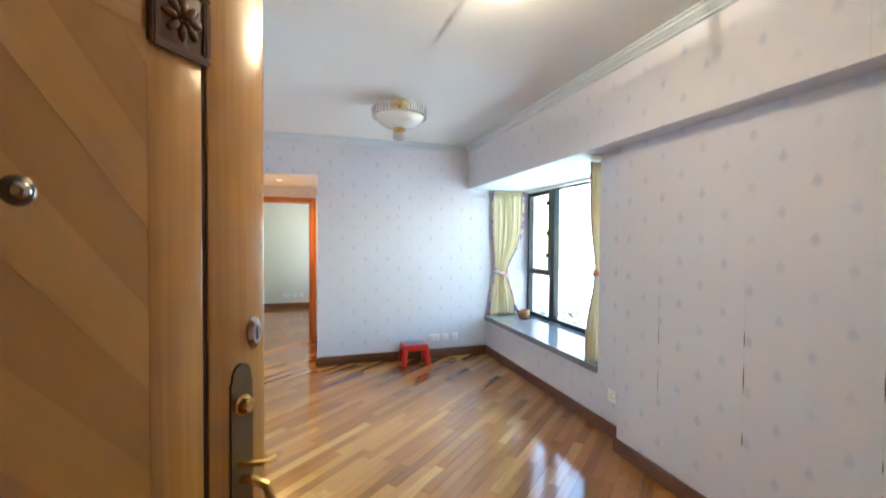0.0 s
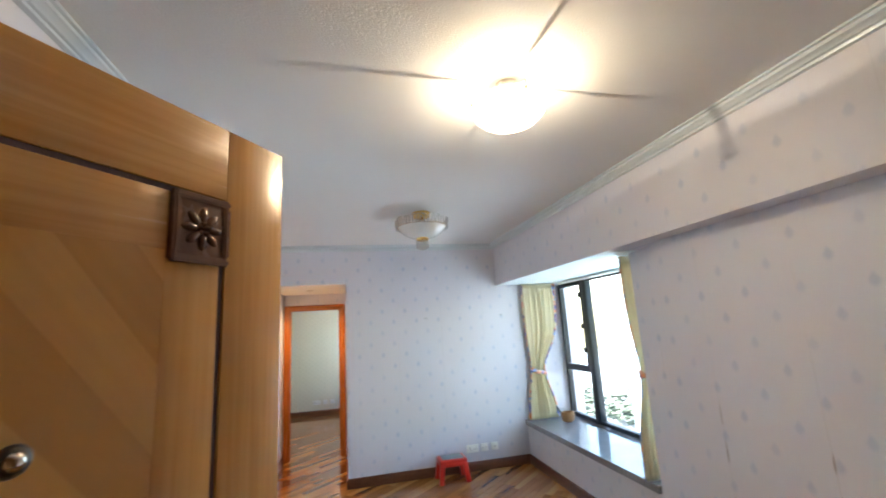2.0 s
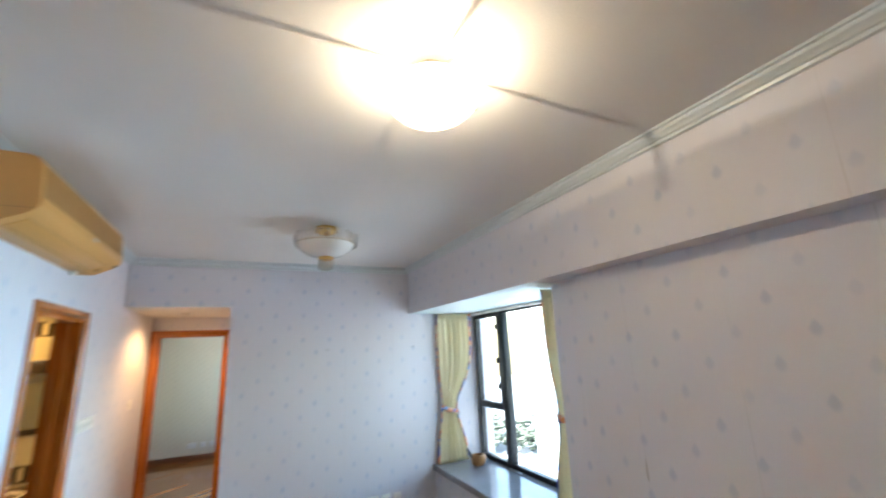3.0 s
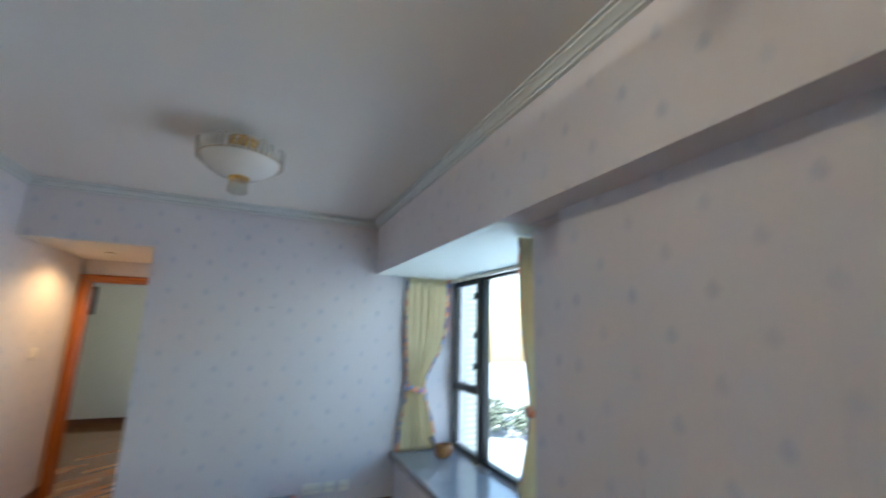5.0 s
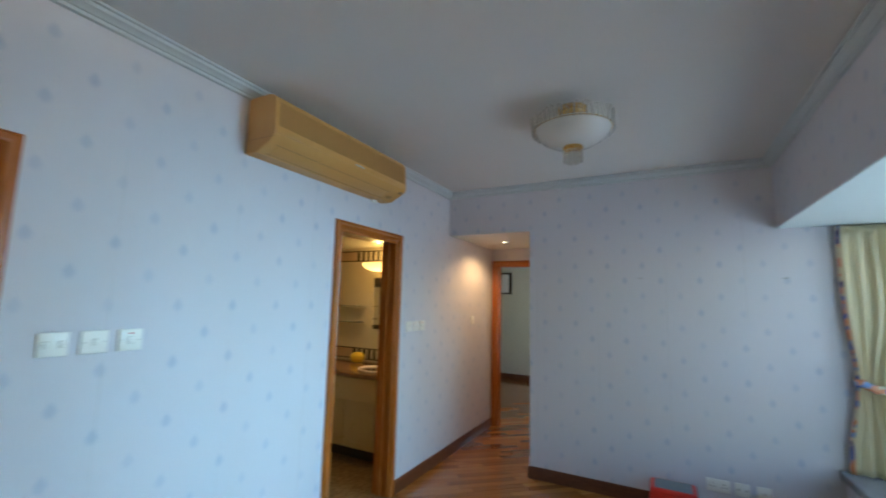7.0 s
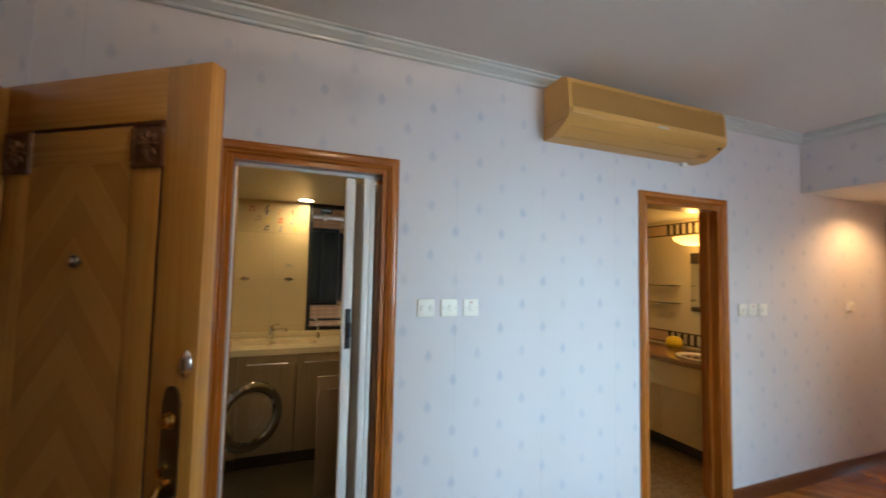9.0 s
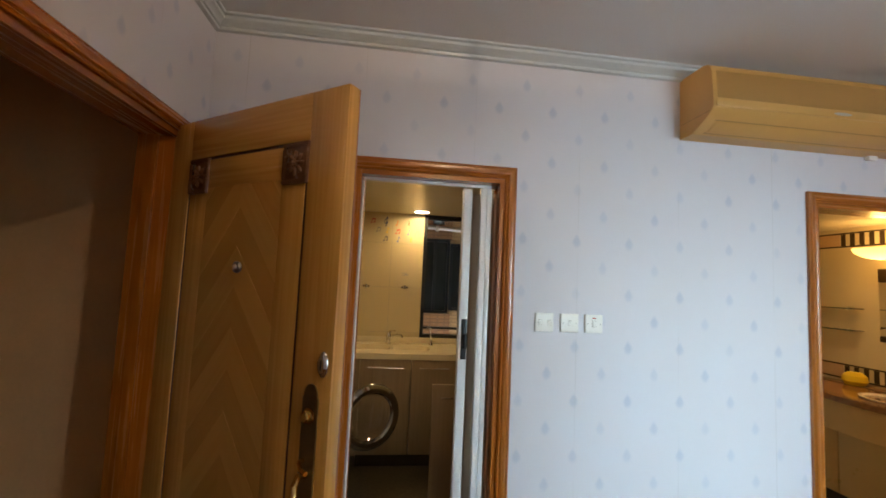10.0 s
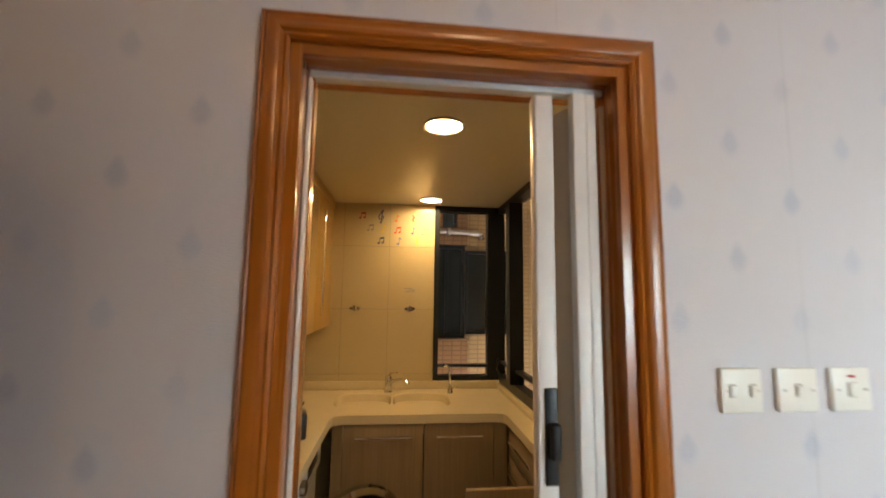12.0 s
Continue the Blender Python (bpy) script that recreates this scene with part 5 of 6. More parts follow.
for y, z, kind, ink in ((2.565, 1.915, "pair", 0), (2.685, 1.908, "clef", 1), (2.783, 1.905, "single", 2), (2.890, 1.905, "rest", 3), (2.617, 1.838, "pair", 4), (2.700, 1.835, "single", 5), (2.790, 1.826, "pair", 3), (2.890, 1.826, "single", 6), (2.965, 1.82, "pair", 4), (2.685, 1.757, "pair", 1), (2.800, 1.757, "single", 6), (2.915, 1.757, "rest", 5)):
    note_sticker(y, z, kind, ink)
lab = thing("wall_label", pose(K_W + 0.001, 2.875, 1.447, 0, 0, 90), "small illegible paper label on the tiles", "label")
part("paper", boxes((-0.038, 0.038, -0.001, 0, -0.02, 0.02)), M_KTILE, lab)
for z, a, b in ((0.010, -0.034, 0.018), (0.0, -0.01, 0.034), (-0.010, -0.028, 0.03)):
    part("text_bar", boxes((a, b, -0.0018, -0.001, z - 0.003, z + 0.002)), M_INK, lab)


def kitchen_window():
    d = thing("window_2", pose(0, 0, 0), "black aluminium corner window of the kitchen", "window", kind="structure")
    z0, z1 = 0.985 - K_Z, K_C - K_Z
    x0, x1 = K_W - 0.05, K_W + 0.008
    part("window_frame", boxes((x0, x1, 3.03, 3.06, z0, z1), (x0, x1, 3.375, K_N + 0.03, z0, z1), (x0, x1, 3.06, 3.375, z0, z0 + 0.04), (x0, x1, 3.06, 3.375, z1 - 0.035, z1)), M_BLACK, d)
    part("sash_rail", boxes((x0 + 0.005, x1 - 0.01, 3.06, 3.375, z0 + 0.09, z0 + 0.105)), M_BLACK, d)
    part("pane", boxes((x0 + 0.02, x0 + 0.024, 3.06, 3.375, z0 + 0.04, z1 - 0.035)), M_GLASS, d, "clear glass pane").visible_shadow = False
    y0, y1 = K_N - 0.012, K_N + 0.05
    part("side_frame", boxes((x1, -0.4, y0, y1, z0, z0 + 0.05), (x1, -0.4, y0, y1, z1 - 0.04, z1), (-0.93, -0.86, y0 - 0.02, y1, z0 + 0.05, z1 - 0.04), (-0.44, -0.4, y0, y1, z0 + 0.05, z1 - 0.04)), M_BLACK, d)
    part("side_rail", boxes((x1, -0.4, y0 + 0.01, y1 - 0.01, z0 + 0.115, z0 + 0.13)), M_BLACK, d)
    part("pane", boxes((x1, -0.4, y1 - 0.03, y1 - 0.026, z0 + 0.05, z1 - 0.04)), M_GLASS, d, "clear glass pane").visible_shadow = False
    part("stay", tube([(K_W + 0.06, y0 - 0.01, z0 + 0.06), (K_W + 0.10, y0 - 0.04, z0 + 0.10), (K_W + 0.12, y0 - 0.03, z0 + 0.16)], 0.006, 6), M_BLACK, d)


kitchen_window()


def wall_cabinet():
    d = thing("wall_cabinet", pose(K_W, K_S, 1.22), "honey wood wall cabinet above the side worktop", "cabinet")
    part("body", soft_box(0.0, 0.95, 0.0, 0.47, 0.0, 0.72, 0.003), M_CABTOP, d)
    part("crown", soft_box(0.0, 0.96, 0.0, 0.50, 0.72, 0.775, 0.012), M_CABTOP, d)
    for a in (0.0, 0.475):
        f = part("door", soft_box(a + 0.003, a + 0.472, 0.47, 0.488, 0.003, 0.717, 0.003), M_CABTOP, d)
        part("handle", tube([(a + 0.42, 0.512, 0.08), (a + 0.42, 0.512, 0.64)], 0.006, 8), M_CHROME, f, "long chrome bar handle")


wall_cabinet()


def washer():
    """Front-loading washer below the side worktop, its round door swung open."""
    d = thing("washing_machine", pose(-0.58, K_S + 0.02, 0), "white front-loading washing machine with open chrome door", "washing machine")
    part("body", soft_box(0, 0.58, 0, 0.54, 0.01, 0.79, 0.012), M_WHITEGOODS, d)
    part("control_panel", soft_box(0.01, 0.57, 0.538, 0.556, 0.66, 0.785, 0.006), M_WHITEGOODS, d)
    k = part("dial", lathe([(0.028, 0), (0.026, 0.02), (0.010, 0.024), (0, 0.024)], 24), M_CHROME, d, "chrome programme dial")
    k.matrix_basis = pose(0.40, 0.556, 0.725, -90)
    part("display", soft_box(0.10, 0.28, 0.553, 0.559, 0.70, 0.75, 0.003), M_DARKGLASS, d, "dark display")
    g = part("port", lathe([(0.17, 0), (0.185, 0.006), (0.175, 0.014), (0.15, 0.004), (0.14, -0.02)], 36), M_DARKIRON, d, "dark drum opening")
    g.matrix_basis = pose(0.29, 0.541, 0.40, -90)
    door = part("door_ring", lathe([(0.205, -0.012), (0.212, 0.0), (0.205, 0.014), (0.185, 0.024), (0.160, 0.020), (0.150, 0.004), (0.152, -0.010), (0.205, -0.012)], 48), M_STEEL, d, "polished chrome door ring")
    door.matrix_basis = pose(0.447, 0.758, 0.545, 0, 90, 30) @ Matrix.Diagonal((0.95, 0.95, 1, 1))
    part("door_glass", lathe([(0.152, 0.0), (0.140, -0.03), (0.12, -0.065), (0.10, -0.075), (0, -0.08), (0, -0.076), (0.098, -0.071), (0.116, -0.062), (0.136, -0.028), (0.148, 0.0), (0.152, 0.0)], 36), M_CRYSTAL, door, "clear glass bowl")
    part("door_hinge", soft_box(0.55, 0.578, 0.54, 0.59, 0.48, 0.60, 0.004), M_NICKEL, d)


washer()


def knife_block():
    d = thing("knife_block", pose(-0.35, 2.40, 0.842, 0, 0, 15), "black block with handles on the side worktop", "knife block")
    part("block", soft_box(-0.05, 0.05, -0.05, 0.05, 0, 0.10, 0.01), M_BLACK, d)
    part("handle", tube([(0, 0, 0.09), (0.02, 0.03, 0.14)], 0.01, 8), M_BLACK, d)


knife_block()


def fridge():
    d = thing("refrigerator", pose(0.03, K_S + 0.02, 0), "tall pale grey refrigerator beside the kitchen doorway", "refrigerator")
    part("body", soft_box(0, 0.46, 0, 0.555, 0.02, 1.51, 0.010), M_WHITEGOODS, d)
    part("door", soft_box(0.0, 0.46, 0.557, 0.595, 0.90, 1.505, 0.012), M_WHITEGOODS, d)
    part("door", soft_box(0.0, 0.46, 0.557, 0.595, 0.05, 0.892, 0.012), M_WHITEGOODS, d)
    part("badge", soft_box(0.06, 0.14, 0.594, 0.598, 1.44, 1.458, 0.001), M_INK, d)


fridge()
for ob in set(bpy.data.objects) - before:
    if ob.parent is None:
        ob.location.z += K_Z

# ---- folding door of the kitchen ----


def folding_door():
    d = thing("folding_door", pose(0.57, 0, 0), "white plastic folding door pushed back to one side", "folding door")
    part("track", soft_box(-0.014, 0.014, 2.609, 3.246, 1.963, 1.978, 0.003), M_PVC, d, "pale metal track")
    part("jamb_strip", soft_box(-0.022, 0.02, 2.608, 2.616, 0.01, 1.958, 0.002), M_PVC, d)
    ys = (3.105, 3.145, 3.185, 3.215, 3.244)
    for i, (a, b) in enumerate(zip(ys, ys[1:])):
        x0, x1 = (0.01, -0.075) if i % 2 == 0 else (-0.075, 0.01)
        dx, dy = x1 - x0, b - a
        k = 0.005 / math.hypot(dx, dy)
        quad = [(x0 - dy * k, a + dx * k), (x1 - dy * k, b + dx * k), (x1 + dy * k, b - dx * k), (x0 + dy * k, a - dx * k)]
        bm = bmesh.new()
        lo = [bm.verts.new((x, y, 0.02)) for x, y in quad]
        hi = [bm.verts.new((x, y, 1.94)) for x, y in quad]
        bm.faces.new(lo[::-1])
        bm.faces.new(hi)
        for j in range(4):
            bm.faces.new((lo[j], lo[(j + 1) % 4], hi[(j + 1) % 4], hi[j]))
        # recessed folds carry their warm shade in the material colour
        part("panel", bm, M_PVC_SHADE, d, "white panel with warm shade put into its colour")
    part("lead_post", soft_box(-0.01, 0.022, 3.083, 3.128, 0.02, 1.955, 0.008, 3), M_PVC, d)
    part("slat", soft_box(0.0, 0.030, 3.168, 3.198, 0.02, 1.960, 0.004), M_PVC, d)
    part("slat", soft_box(-0.004, 0.026, 3.200, 3.222, 0.02, 1.960, 0.004), M_PVC, d)
    h = part("handle_plate", soft_box(0.022, 0.027, 3.098, 3.124, 1.15, 1.335, 0.008, 3), M_BLACK, d, "black plastic handle")
    part("grip", soft_box(0.026, 0.045, 3.104, 3.126, 1.20, 1.27, 0.007, 3), M_BLACK, h)


folding_door()

# ---- bathroom ----


def vanity():
    d = thing("vanity_unit", pose(0, B_N, 0), "cream lacquered vanity with bowed front and brown marble top", "vanity")
    x0, x1 = B_W + 0.002, 0.497
    part("plinth", boxes((x0, x1, -0.44, -0.002, 0, 0.10)), M_DARKTILE, d, "black plinth")
    part("carcass", boxes((x0, x1, -0.475, -0.002, 0.10, 0.79)), M_VANITY, d)
    w = (x1 - x0) / 4
    for i in range(4):
        a = x0 + i * w
        f = part("door", soft_box(a + 0.003, a + w - 0.003, -0.493, -0.475, 0.11, 0.56, 0.003), M_VANITY, d)
        part("moulding", soft_box(a + w * 0.3, a + w * 0.7, -0.498, -0.492, 0.15, 0.165, 0.002), M_VANITY, f)

    def bow(x, depth):
        k = max(0.0, 1 - ((x - 0.02) / 0.50) ** 2)
        return -0.50 - depth * k ** 0.8

    def bowed(z0, z1, extra, depth):
        bm = bmesh.new()
        n = 30
        rows = []
        for i in range(n + 1):
            x = x0 + (x1 - x0) * i / n
            y = bow(x, depth) - extra
            rows.append([bm.verts.new(c) for c in ((x, -0.46, z0), (x, y, z0), (x, y, z1), (x, -0.46 if z1 < 0.8 else -0.002, z1), (x, -0.46 if z1 < 0.8 else -0.002, z0))])
        for a, b in zip(rows, rows[1:]):
            for k, l in ((0, 1), (1, 2), (2, 3), (3, 4), (4, 0)):
                try:
                    bm.faces.new((a[k], b[k], b[l], a[l]))
                except ValueError:
                    pass
        bm.faces.new(rows[0])
        bm.faces.new(rows[-1][::-1])
        return bm

    part("bowed_apron", bowed(0.585, 0.79, 0.0, 0.14), M_VANITY, d, "bowed cream apron")
    part("countertop", bowed(0.79, 0.83, 0.02, 0.14), M_MARBLE, d, "brown marble countertop", smooth=60)
    b = part("basin", lathe([(0.215, 0.836), (0.22, 0.842), (0.205, 0.845), (0.185, 0.82), (0.12, 0.79), (0, 0.78)], 40), M_CERAMIC, d, "white ceramic basin")
    b.matrix_basis = pose(0.08, -0.36, 0) @ Matrix.Diagonal((1.0, 0.82, 1, 1))
    t = part("tap", tube([(0.08, -0.13, 0.83), (0.08, -0.13, 0.92), (0.08, -0.16, 0.94), (0.08, -0.24, 0.93)], 0.012, 10), M_CHROME, d, "chrome basin tap")


vanity()
bn = bpy.data.objects["bath_wall_north"]
# border bands of pink tiles with dark edging and striped mosaic
for z in (0.86, 1.955):
    part("edging", boxes((B_W, 0.5, B_N - 0.004, B_N, z - 0.012, z)), M_DARKTILE, bn)
    part("edging", boxes((B_W, 0.5, B_N - 0.004, B_N, z + 0.10, z + 0.112)), M_DARKTILE, bn)
    part("border_tile", boxes((B_W, -0.56, B_N - 0.003, B_N, z, z + 0.10)), M_PINKTILE, bn)
    tile = finish("mosaic", soft_box(0, 0.036, -0.004, 0, 0, 0.098, 0.001, 1), M_DARKTILE)
    for k in range(15):
        o = new("mosaic", tile)
        o.parent = bn
        o.matrix_basis = pose(-0.55 + k * 0.07, B_N, z + 0.001)
bar = finish("mosaic", soft_box(0, 0.085, -0.004, 0, 0, 0.026, 0.001, 1), M_DARKTILE)
for k in range(11):
    o = new("mosaic", bar)
    o.parent = bn
    o.matrix_basis = pose(B_W + 0.004, B_N, 1.20 + k * 0.053)



def glass_shelf(z):
    d = thing("glass_shelf", pose(-0.675, B_N, z), "clear glass shelf on chrome brackets", "shelf", "glass shelves")
    part("front_edge", soft_box(-0.16, 0.29, -0.128, -0.125, 0.0, 0.008, 0.001), M_GLASSEDGE, d, "dark green glass edge")
    part("pane", soft_box(-0.16, 0.29, -0.125, -0.012, 0, 0.008, 0.002), M_CRYSTAL, d)
    for x in (-0.13, 0.2):
        part("bracket", soft_box(x - 0.014, x + 0.014, -0.05, 0, -0.012, 0.018, 0.006), M_CHROME, d, "chrome bracket")


glass_shelf(1.255)
glass_shelf(1.43)
mir = thing("bath_mirror", pose(-0.04, B_N, 1.19), "tall narrow mirror with dark top and bottom trim", "mirror")
part("glass", soft_box(-0.24, 0.24, -0.014, -0.002, 0.045, 0.46, 0.002), M_MIRROR, mir)
part("trim", soft_box(-0.24, 0.24, -0.02, -0.001, 0.0, 0.045, 0.004), M_DARKTILE, mir)
part("trim", soft_box(-0.24, 0.24, -0.02, -0.001, 0.46, 0.565, 0.004), M_DARKTILE, mir)
wl = thing("wall_lamp", pose(-0.12, B_N, 1.85), "lit frosted half-bowl wall lamp above the mirror", "wall lamp")
part("back_plate", soft_box(-0.06, 0.06, -0.03, 0, 0.0, 0.10, 0.01), M_NICKEL, wl)
sh = part("shade", lathe([(0.165, 0.045), (0.15, 0.01), (0.10, -0.022), (0.04, -0.036), (0, -0.038), (0, -0.034), (0.04, -0.032), (0.097, -0.018), (0.146, 0.012), (0.161, 0.045), (0.165, 0.045)], 40), M_BOWL, wl, "glowing frosted shade")
sh.matrix_basis = pose(0, -0.19, 0.0)
sp = thing("sponge", pose(-0.40, B_N - 0.10, 0.832), "round yellow bath sponge on the marble top", "sponge")
part("sponge_body", lathe([(0, 0.0), (0.06, 0.005), (0.078, 0.035), (0.072, 0.075), (0.045, 0.10), (0, 0.105)], 20), M_SPONGE, sp)

bt = thing("soap_bottle", pose(-0.80, B_N - 0.13, 0.832), "yellow plastic soap bottle on the marble top", "bottle")
part("bottle_body", lathe([(0, 0), (0.030, 0), (0.034, 0.006), (0.034, 0.10), (0.028, 0.125), (0.013, 0.135), (0.013, 0.15), (0, 0.15)], 20), M_SPONGE, bt)
part("pump", tube([(0, 0, 0.145), (0, 0, 0.175), (0.004, -0.006, 0.180), (0.02, -0.03, 0.178)], 0.005, 8), M_PLASTIC, bt, "white pump head")

# ---- bedroom ----
bd = thing("bedroom_door", pose(1.385, HALL_N + 0.12, 0, 0, 0, 84), "orange-brown wooden bedroom door standing open", "door")
part("slab", soft_box(0.0, 0.66, -0.036, 0.0, 0.01, 1.955, 0.003), M_TRIM, bd)
part("lever", tube([(0.60, 0.0, 1.0), (0.60, 0.045, 1.0), (0.52, 0.05, 1.0)], 0.008, 8), M_CHROME, bd, "chrome lever handle")
part("rose", lathe([(0.024, 0), (0.022, 0.006), (0, 0.007)], 20), M_CHROME, bd).matrix_basis = pose(0.60, 0.0, 1.0, -90)
ac = thing("window_air_conditioner", pose(-0.62, BED_N, 1.70), "white box air conditioner set into the bedroom wall", "air conditioner")
part("surround", soft_box(-0.05, 0.50, -0.03, 0, -0.03, 0.41, 0.006), M_DARKTILE, ac, "dark surround")
part("case", soft_box(0.0, 0.44, -0.12, -0.02, 0.0, 0.37, 0.01), M_PLASTIC, ac)
part("grille", boxes(*[(0.03, 0.28, -0.124, -0.119, 0.04 + k * 0.03, 0.055 + k * 0.03) for k in range(10)]), M_INK, ac)
plate(pose(0.86, BED_N, 0.25), 0.146, ("socket", "socket"), "white double socket on the bedroom wall", "socket")
plate(pose(1.03, BED_N, 0.25), 0.088, ("jack",), "white outlet on the bedroom wall", "socket")
plate(pose(1.17, BED_N, 0.25), 0.088, ("socket",), "white outlet on the bedroom wall", "socket")

# ---- marks on the living-room wall ----
for x, z, a in ((2.41, 1.746, 6), (3.356, 1.744, -4)):
    nl = thing("picture_hook", pose(x, N, z), "small dark picture nail in the wallpaper", "nail")
    part("nail", tube([(0, 0, 0), (0, -0.012, 0.002)], 0.0025, 6), M_DARKIRON, nl)
    part("scuff", boxes((-0.022, 0.022, -0.0012, 0, -0.004, 0.0)), M_INK, nl).matrix_basis = pose(0, 0, 0, 0, a, 0)

rnd = random.Random(4)
for y in (2.598, 3.118, 3.638):
    tear = thing("wallpaper_tear", pose(CX, y, 0, 0, 0, -90), "dark split along a peeling wallpaper seam", "wallpaper tear", "split seams on the column")
    z = 0.45 + rnd.uniform(0, 0.1)
    while z < 1.2:
        ln, w = rnd.uniform(0.05, 0.16), rnd.uniform(0.002, 0.0045)
        bm = bmesh.new()
        a = [bm.verts.new((x, -0.0012, zz)) for x, zz in ((0, z), (w, z + ln * 0.3), (w * 0.6, z + ln), (-w * 0.5, z + ln * 0.55))]
        bm.faces.new(a)
        b = [bm.verts.new((v.co.x, 0.001, v.co.z)) for v in a]
        for k in range(4):
            bm.faces.new((a[k], a[(k + 1) % 4], b[(k + 1) % 4], b[k]))
        part("split", bm, M_TEAR, tear)
        z += ln + rnd.uniform(0.05, 0.22)

# ---- outside ----
setting("ground", boxes((-400, 600, -500, 500, -42, -40)), M_GROUND, "pale sunlit ground far below", "ground")


def facade(name, m, w, d, z0, z1, mat, label, cols, rows):
    b = thing(name, m, label, "building")
    part("wall", boxes((0, w, 0, d, z0, z1)), mat, b)
    part("roof", soft_box(-0.2, w + 0.2, -0.2, d + 0.2, z1, z1 + 0.4, 0.05), M_TOWER, b)
    if cols:
        wd = finish("window", soft_box(0, w / cols * 0.5, -0.06, 0.02, 0, 1.3, 0.02, 1), M_DARKGLASS)
        for i in range(cols):
            for j in range(rows):
                o = new("window", wd)
                o.parent = b
                o.matrix_basis = pose(w / cols * (i + 0.25), 0, z0 + (z1 - z0) / rows * (j + 0.35))
    return b


facade("apartment_wing", pose(3.9, 10.0, 0), 2.5, 3.0, -40, 12, M_FACADE, "neighbouring apartment wing clad in pale mosaic tiles", 0, 0)
facade("tower_block", pose(95, 118, 0), 14, 12, -40, 8, M_TOWER, "hazy blue-grey tower block in the distance", 6, 14)
facade("light_well_wing", pose(-4.4, 1.2, 0), 1.4, 3.6, -40, 20, M_FACADE_W, "neighbouring wing clad in warm tan tiles across the light well", 0, 0)


def well_window(y0, y1, z0, z1, label, bars):
    d = thing("light_well_window", pose(-3.0, 0, 0), label, "window", "windows across the light well")
    part("frame", boxes((0, 0.04, y0, y1, z0, z0 + 0.035), (0, 0.04, y0, y1, z1 - 0.035, z1), (0, 0.04, y0, y0 + 0.035, z0 + 0.035, z1 - 0.035), (0, 0.04, y1 - 0.035, y1, z0 + 0.035, z1 - 0.035)), M_BLACK, d)
    for y in bars:
        part("mullion", boxes((0, 0.035, y, y + 0.04, z0 + 0.035, z1 - 0.035)), M_BLACK, d)
    part("pane", boxes((0.004, 0.010, y0 + 0.03, y1 - 0.03, z0 + 0.03, z1 - 0.03)), M_DARKGLASS, d, "dark glass")
    return d


well_window(2.46, 3.512, 1.08, 2.062, "dark sliding window of the neighbouring kitchen", (2.95, 3.30))
well_window(3.520, 4.10, 1.12, 2.012, "dark window of the neighbouring flat", ())
well_window(3.262, 3.42, 2.25, 2.62, "small dark vent window of the neighbouring flat", ())
nb = thing("neighbour_bay", pose(-3.0, 0, 0), "brown tiled bands above and below the neighbouring window", "bay")
part("upper_band", boxes((0.0, 0.10, 2.2, 3.262, 2.065, 2.88), (0.0, 0.10, 3.42, 3.53, 2.065, 2.88), (0.0, 0.10, 3.262, 3.42, 2.065, 2.25), (0.0, 0.10, 3.262, 3.42, 2.62, 2.88)), M_FACADE_B, nb)
part("lower_band", boxes((0.0, 0.10, 2.2, 3.54, -1.0, 1.075)), M_FACADE_B, nb)
# added out of view: slab and walls that block the sky and dim the well
setting("light_well_sky_block", boxes((-3.0, 0.5, 0.9, 5.0, 2.9, 3.1), (-4.4, -1.3, 4.9, 5.1, -40, 3.1), (-4.4, -1.3, 0.8, 1.0, -40, 3.1), (-1.3, 0.5, 4.05, 4.07, -40, 3.1)), M_FACADE_W, "unseen slab and walls added to keep sky light out of the light well", "wall")
pp = thing("drain_pipe", pose(-2.85, 3.0, 2.19), "grey drain pipe with an elbow across the light well wall", "pipe")
part("pipe", tube([(0, -0.6, 0.03), (0, 0.25, 0.012), (0, 0.60, 0.0)], 0.028, 12), M_NICKEL, pp)
part("elbow", tube([(0, 0.56, 0.0), (0, 0.63, 0.0), (0, 0.665, -0.02), (0, 0.67, -0.07)], 0.034, 12), M_NICKEL, pp)
part("clamp", soft_box(-0.06, 0.04, 0.30, 0.34, -0.03, 0.045, 0.006), M_NICKEL, pp)


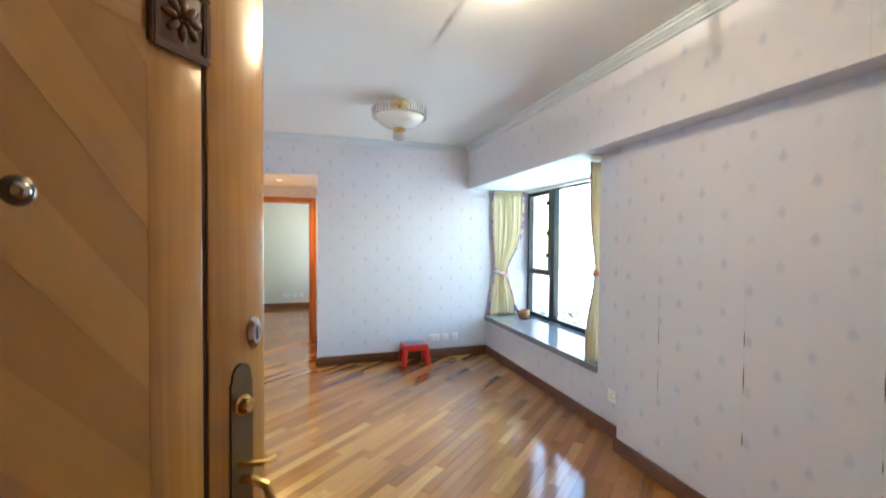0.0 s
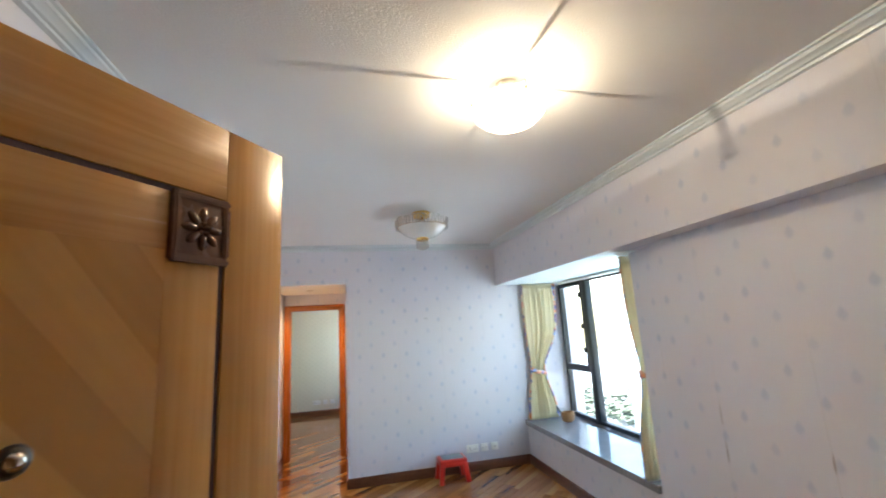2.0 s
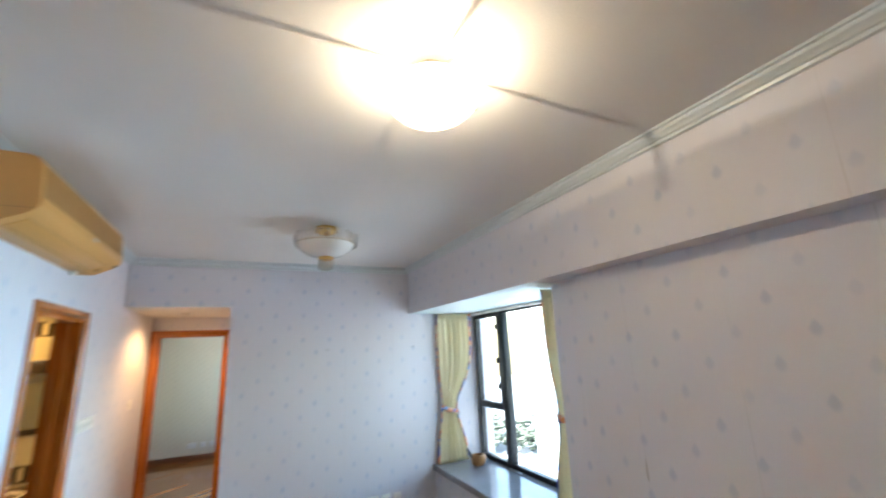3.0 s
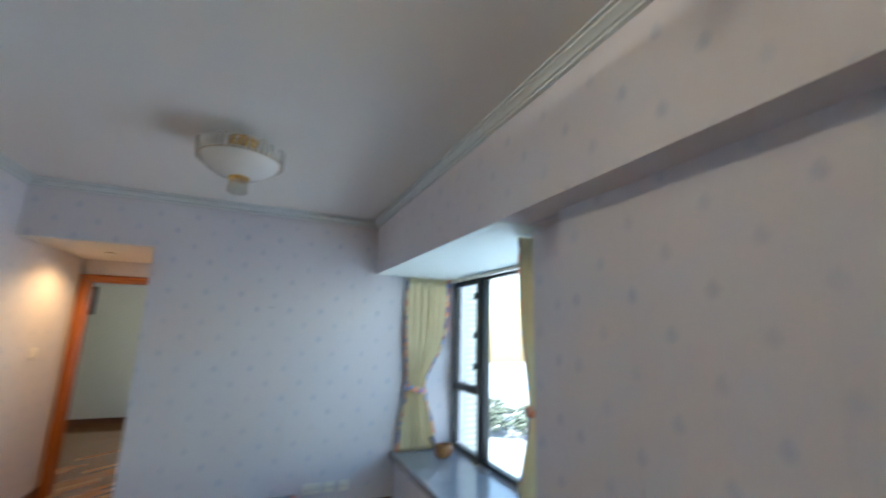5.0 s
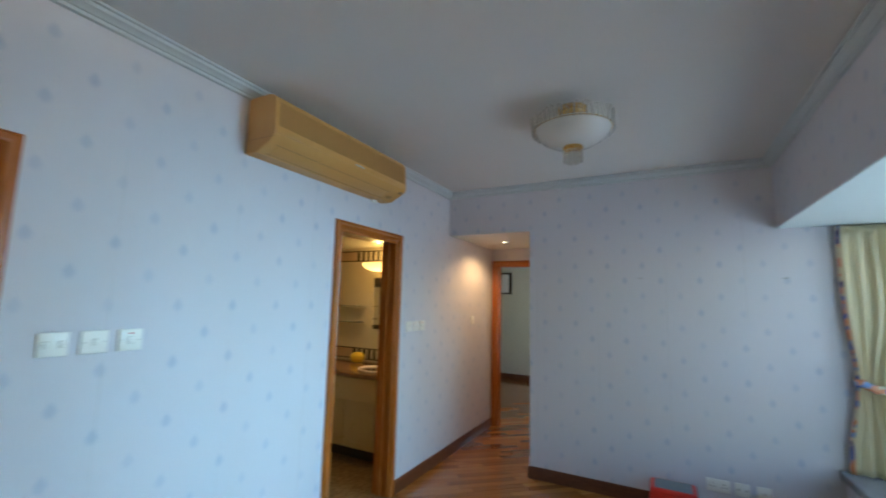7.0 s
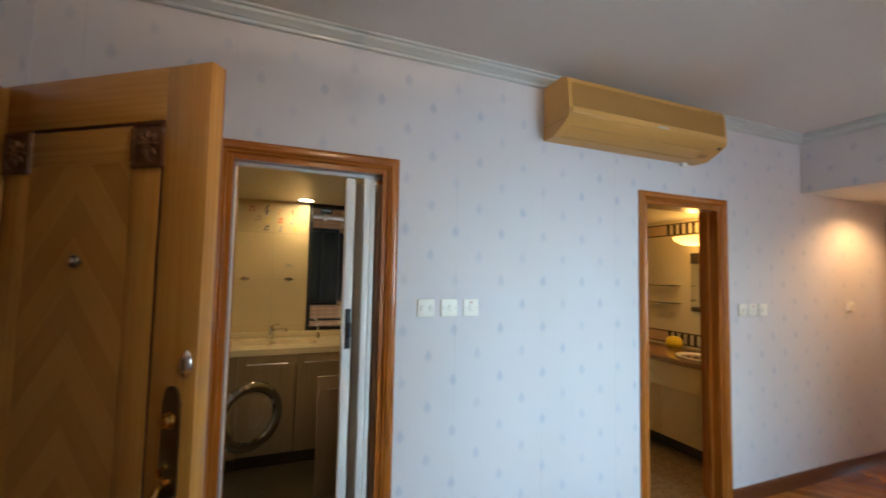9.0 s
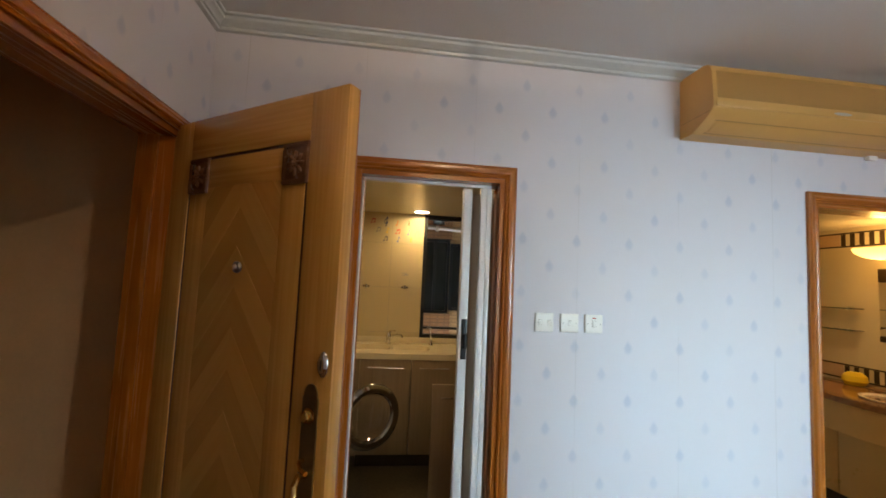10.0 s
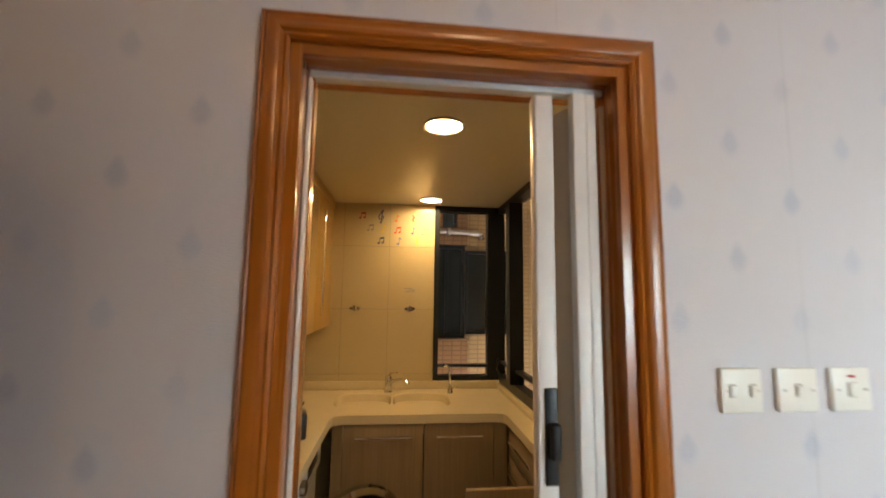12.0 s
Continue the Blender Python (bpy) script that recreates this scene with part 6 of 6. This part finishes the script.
def woods():
    """A belt of tree crowns far below, as many small leaf clumps."""
    rnd = random.Random(5)
    bm = bmesh.new()
    ico = [Vector(v) for v in ((0, 0, 1), (0.9, 0, 0.2), (0.3, 0.85, 0.2), (-0.7, 0.5, 0.25), (-0.7, -0.55, 0.2), (0.3, -0.85, 0.25), (0, 0, -0.8))]
    faces = ((0, 1, 2), (0, 2, 3), (0, 3, 4), (0, 4, 5), (0, 5, 1), (6, 2, 1), (6, 3, 2), (6, 4, 3), (6, 5, 4), (6, 1, 5))
    for t in range(230):
        far, turn = rnd.uniform(178, 222), rnd.uniform(radians(28), radians(82))
        cx, cy = far * math.cos(turn), far * math.sin(turn)
        cz, r = rnd.uniform(-38, -35), rnd.uniform(3.5, 6.0)
        for c in range(26):
            a, e = rnd.uniform(0, 6.28), rnd.uniform(-0.3, 1.5)
            p = Vector((cx + r * math.cos(a) * math.cos(e), cy + r * math.sin(a) * math.cos(e), cz + r * 0.8 * math.sin(e)))
            s = rnd.uniform(0.6, 1.5)
            vs = [bm.verts.new(p + Vector((v.x * s, v.y * s, v.z * s * 0.7))) for v in ico]
            for f in faces:
                bm.faces.new([vs[i] for i in f])
    solid("far_woods", bm, M_FOLIAGE, "belt of green tree crowns far below", "trees", kind="stuff", smooth=None)


woods()

# ---- floor planks ----


def lay_planks():
    ca, sa = math.cos(radians(PLANK_TURN)), math.sin(radians(PLANK_TURN))
    rnd = random.Random(11)
    width, gap = 0.068, 0.0010
    rooms = ((0.64, E, S - 0.06, N, True), (W, HALL_X, N, HALL_N + 0.06, True), (BED_W, BED_E, HALL_N + 0.06, BED_N, False))
    far = bmesh.new()
    made = 0
    for x0, x1, y0, y1, near in rooms:
        planes = ((1, 0, -x0), (-1, 0, x1), (0, 1, -y0), (0, -1, y1))
        us = [x * ca + y * sa for x in (x0, x1) for y in (y0, y1)]
        vs = [-x * sa + y * ca for x in (x0, x1) for y in (y0, y1)]
        k = math.floor(min(vs) / width)
        while k * width < max(vs):
            u = min(us) - rnd.uniform(0, 0.9)
            while u < max(us):
                ln = rnd.choice((0.45, 0.6, 0.75, 0.9))
                a, b, c, e = u + gap, u + ln - gap, k * width + gap, (k + 1) * width - gap
                quad = [(p * ca - q * sa, p * sa + q * ca) for p, q in ((a, c), (b, c), (b, e), (a, e))]
                quad = clip_poly(quad, planes)
                u += ln
                if len(quad) < 3:
                    continue
                single = near and made < 300 and y0 < N
                bm = bmesh.new() if single else far
                z = rnd.uniform(-0.0006, 0.0)
                top = [bm.verts.new((x, y, z)) for x, y in quad]
                low = [bm.verts.new((x, y, -0.006)) for x, y in quad]
                bm.faces.new(top)
                n = len(quad)
                for i in range(n):
                    bm.faces.new((low[i], low[(i + 1) % n], top[(i + 1) % n], top[i]))
                if single:
                    part("plank", bm, M_PLANK, floor, smooth=None)
                    made += 1
            k += 1
    tagged(part("planks", far, M_PLANK, floor, "hardwood planks", smooth=None), kind="stuff")


lay_planks()
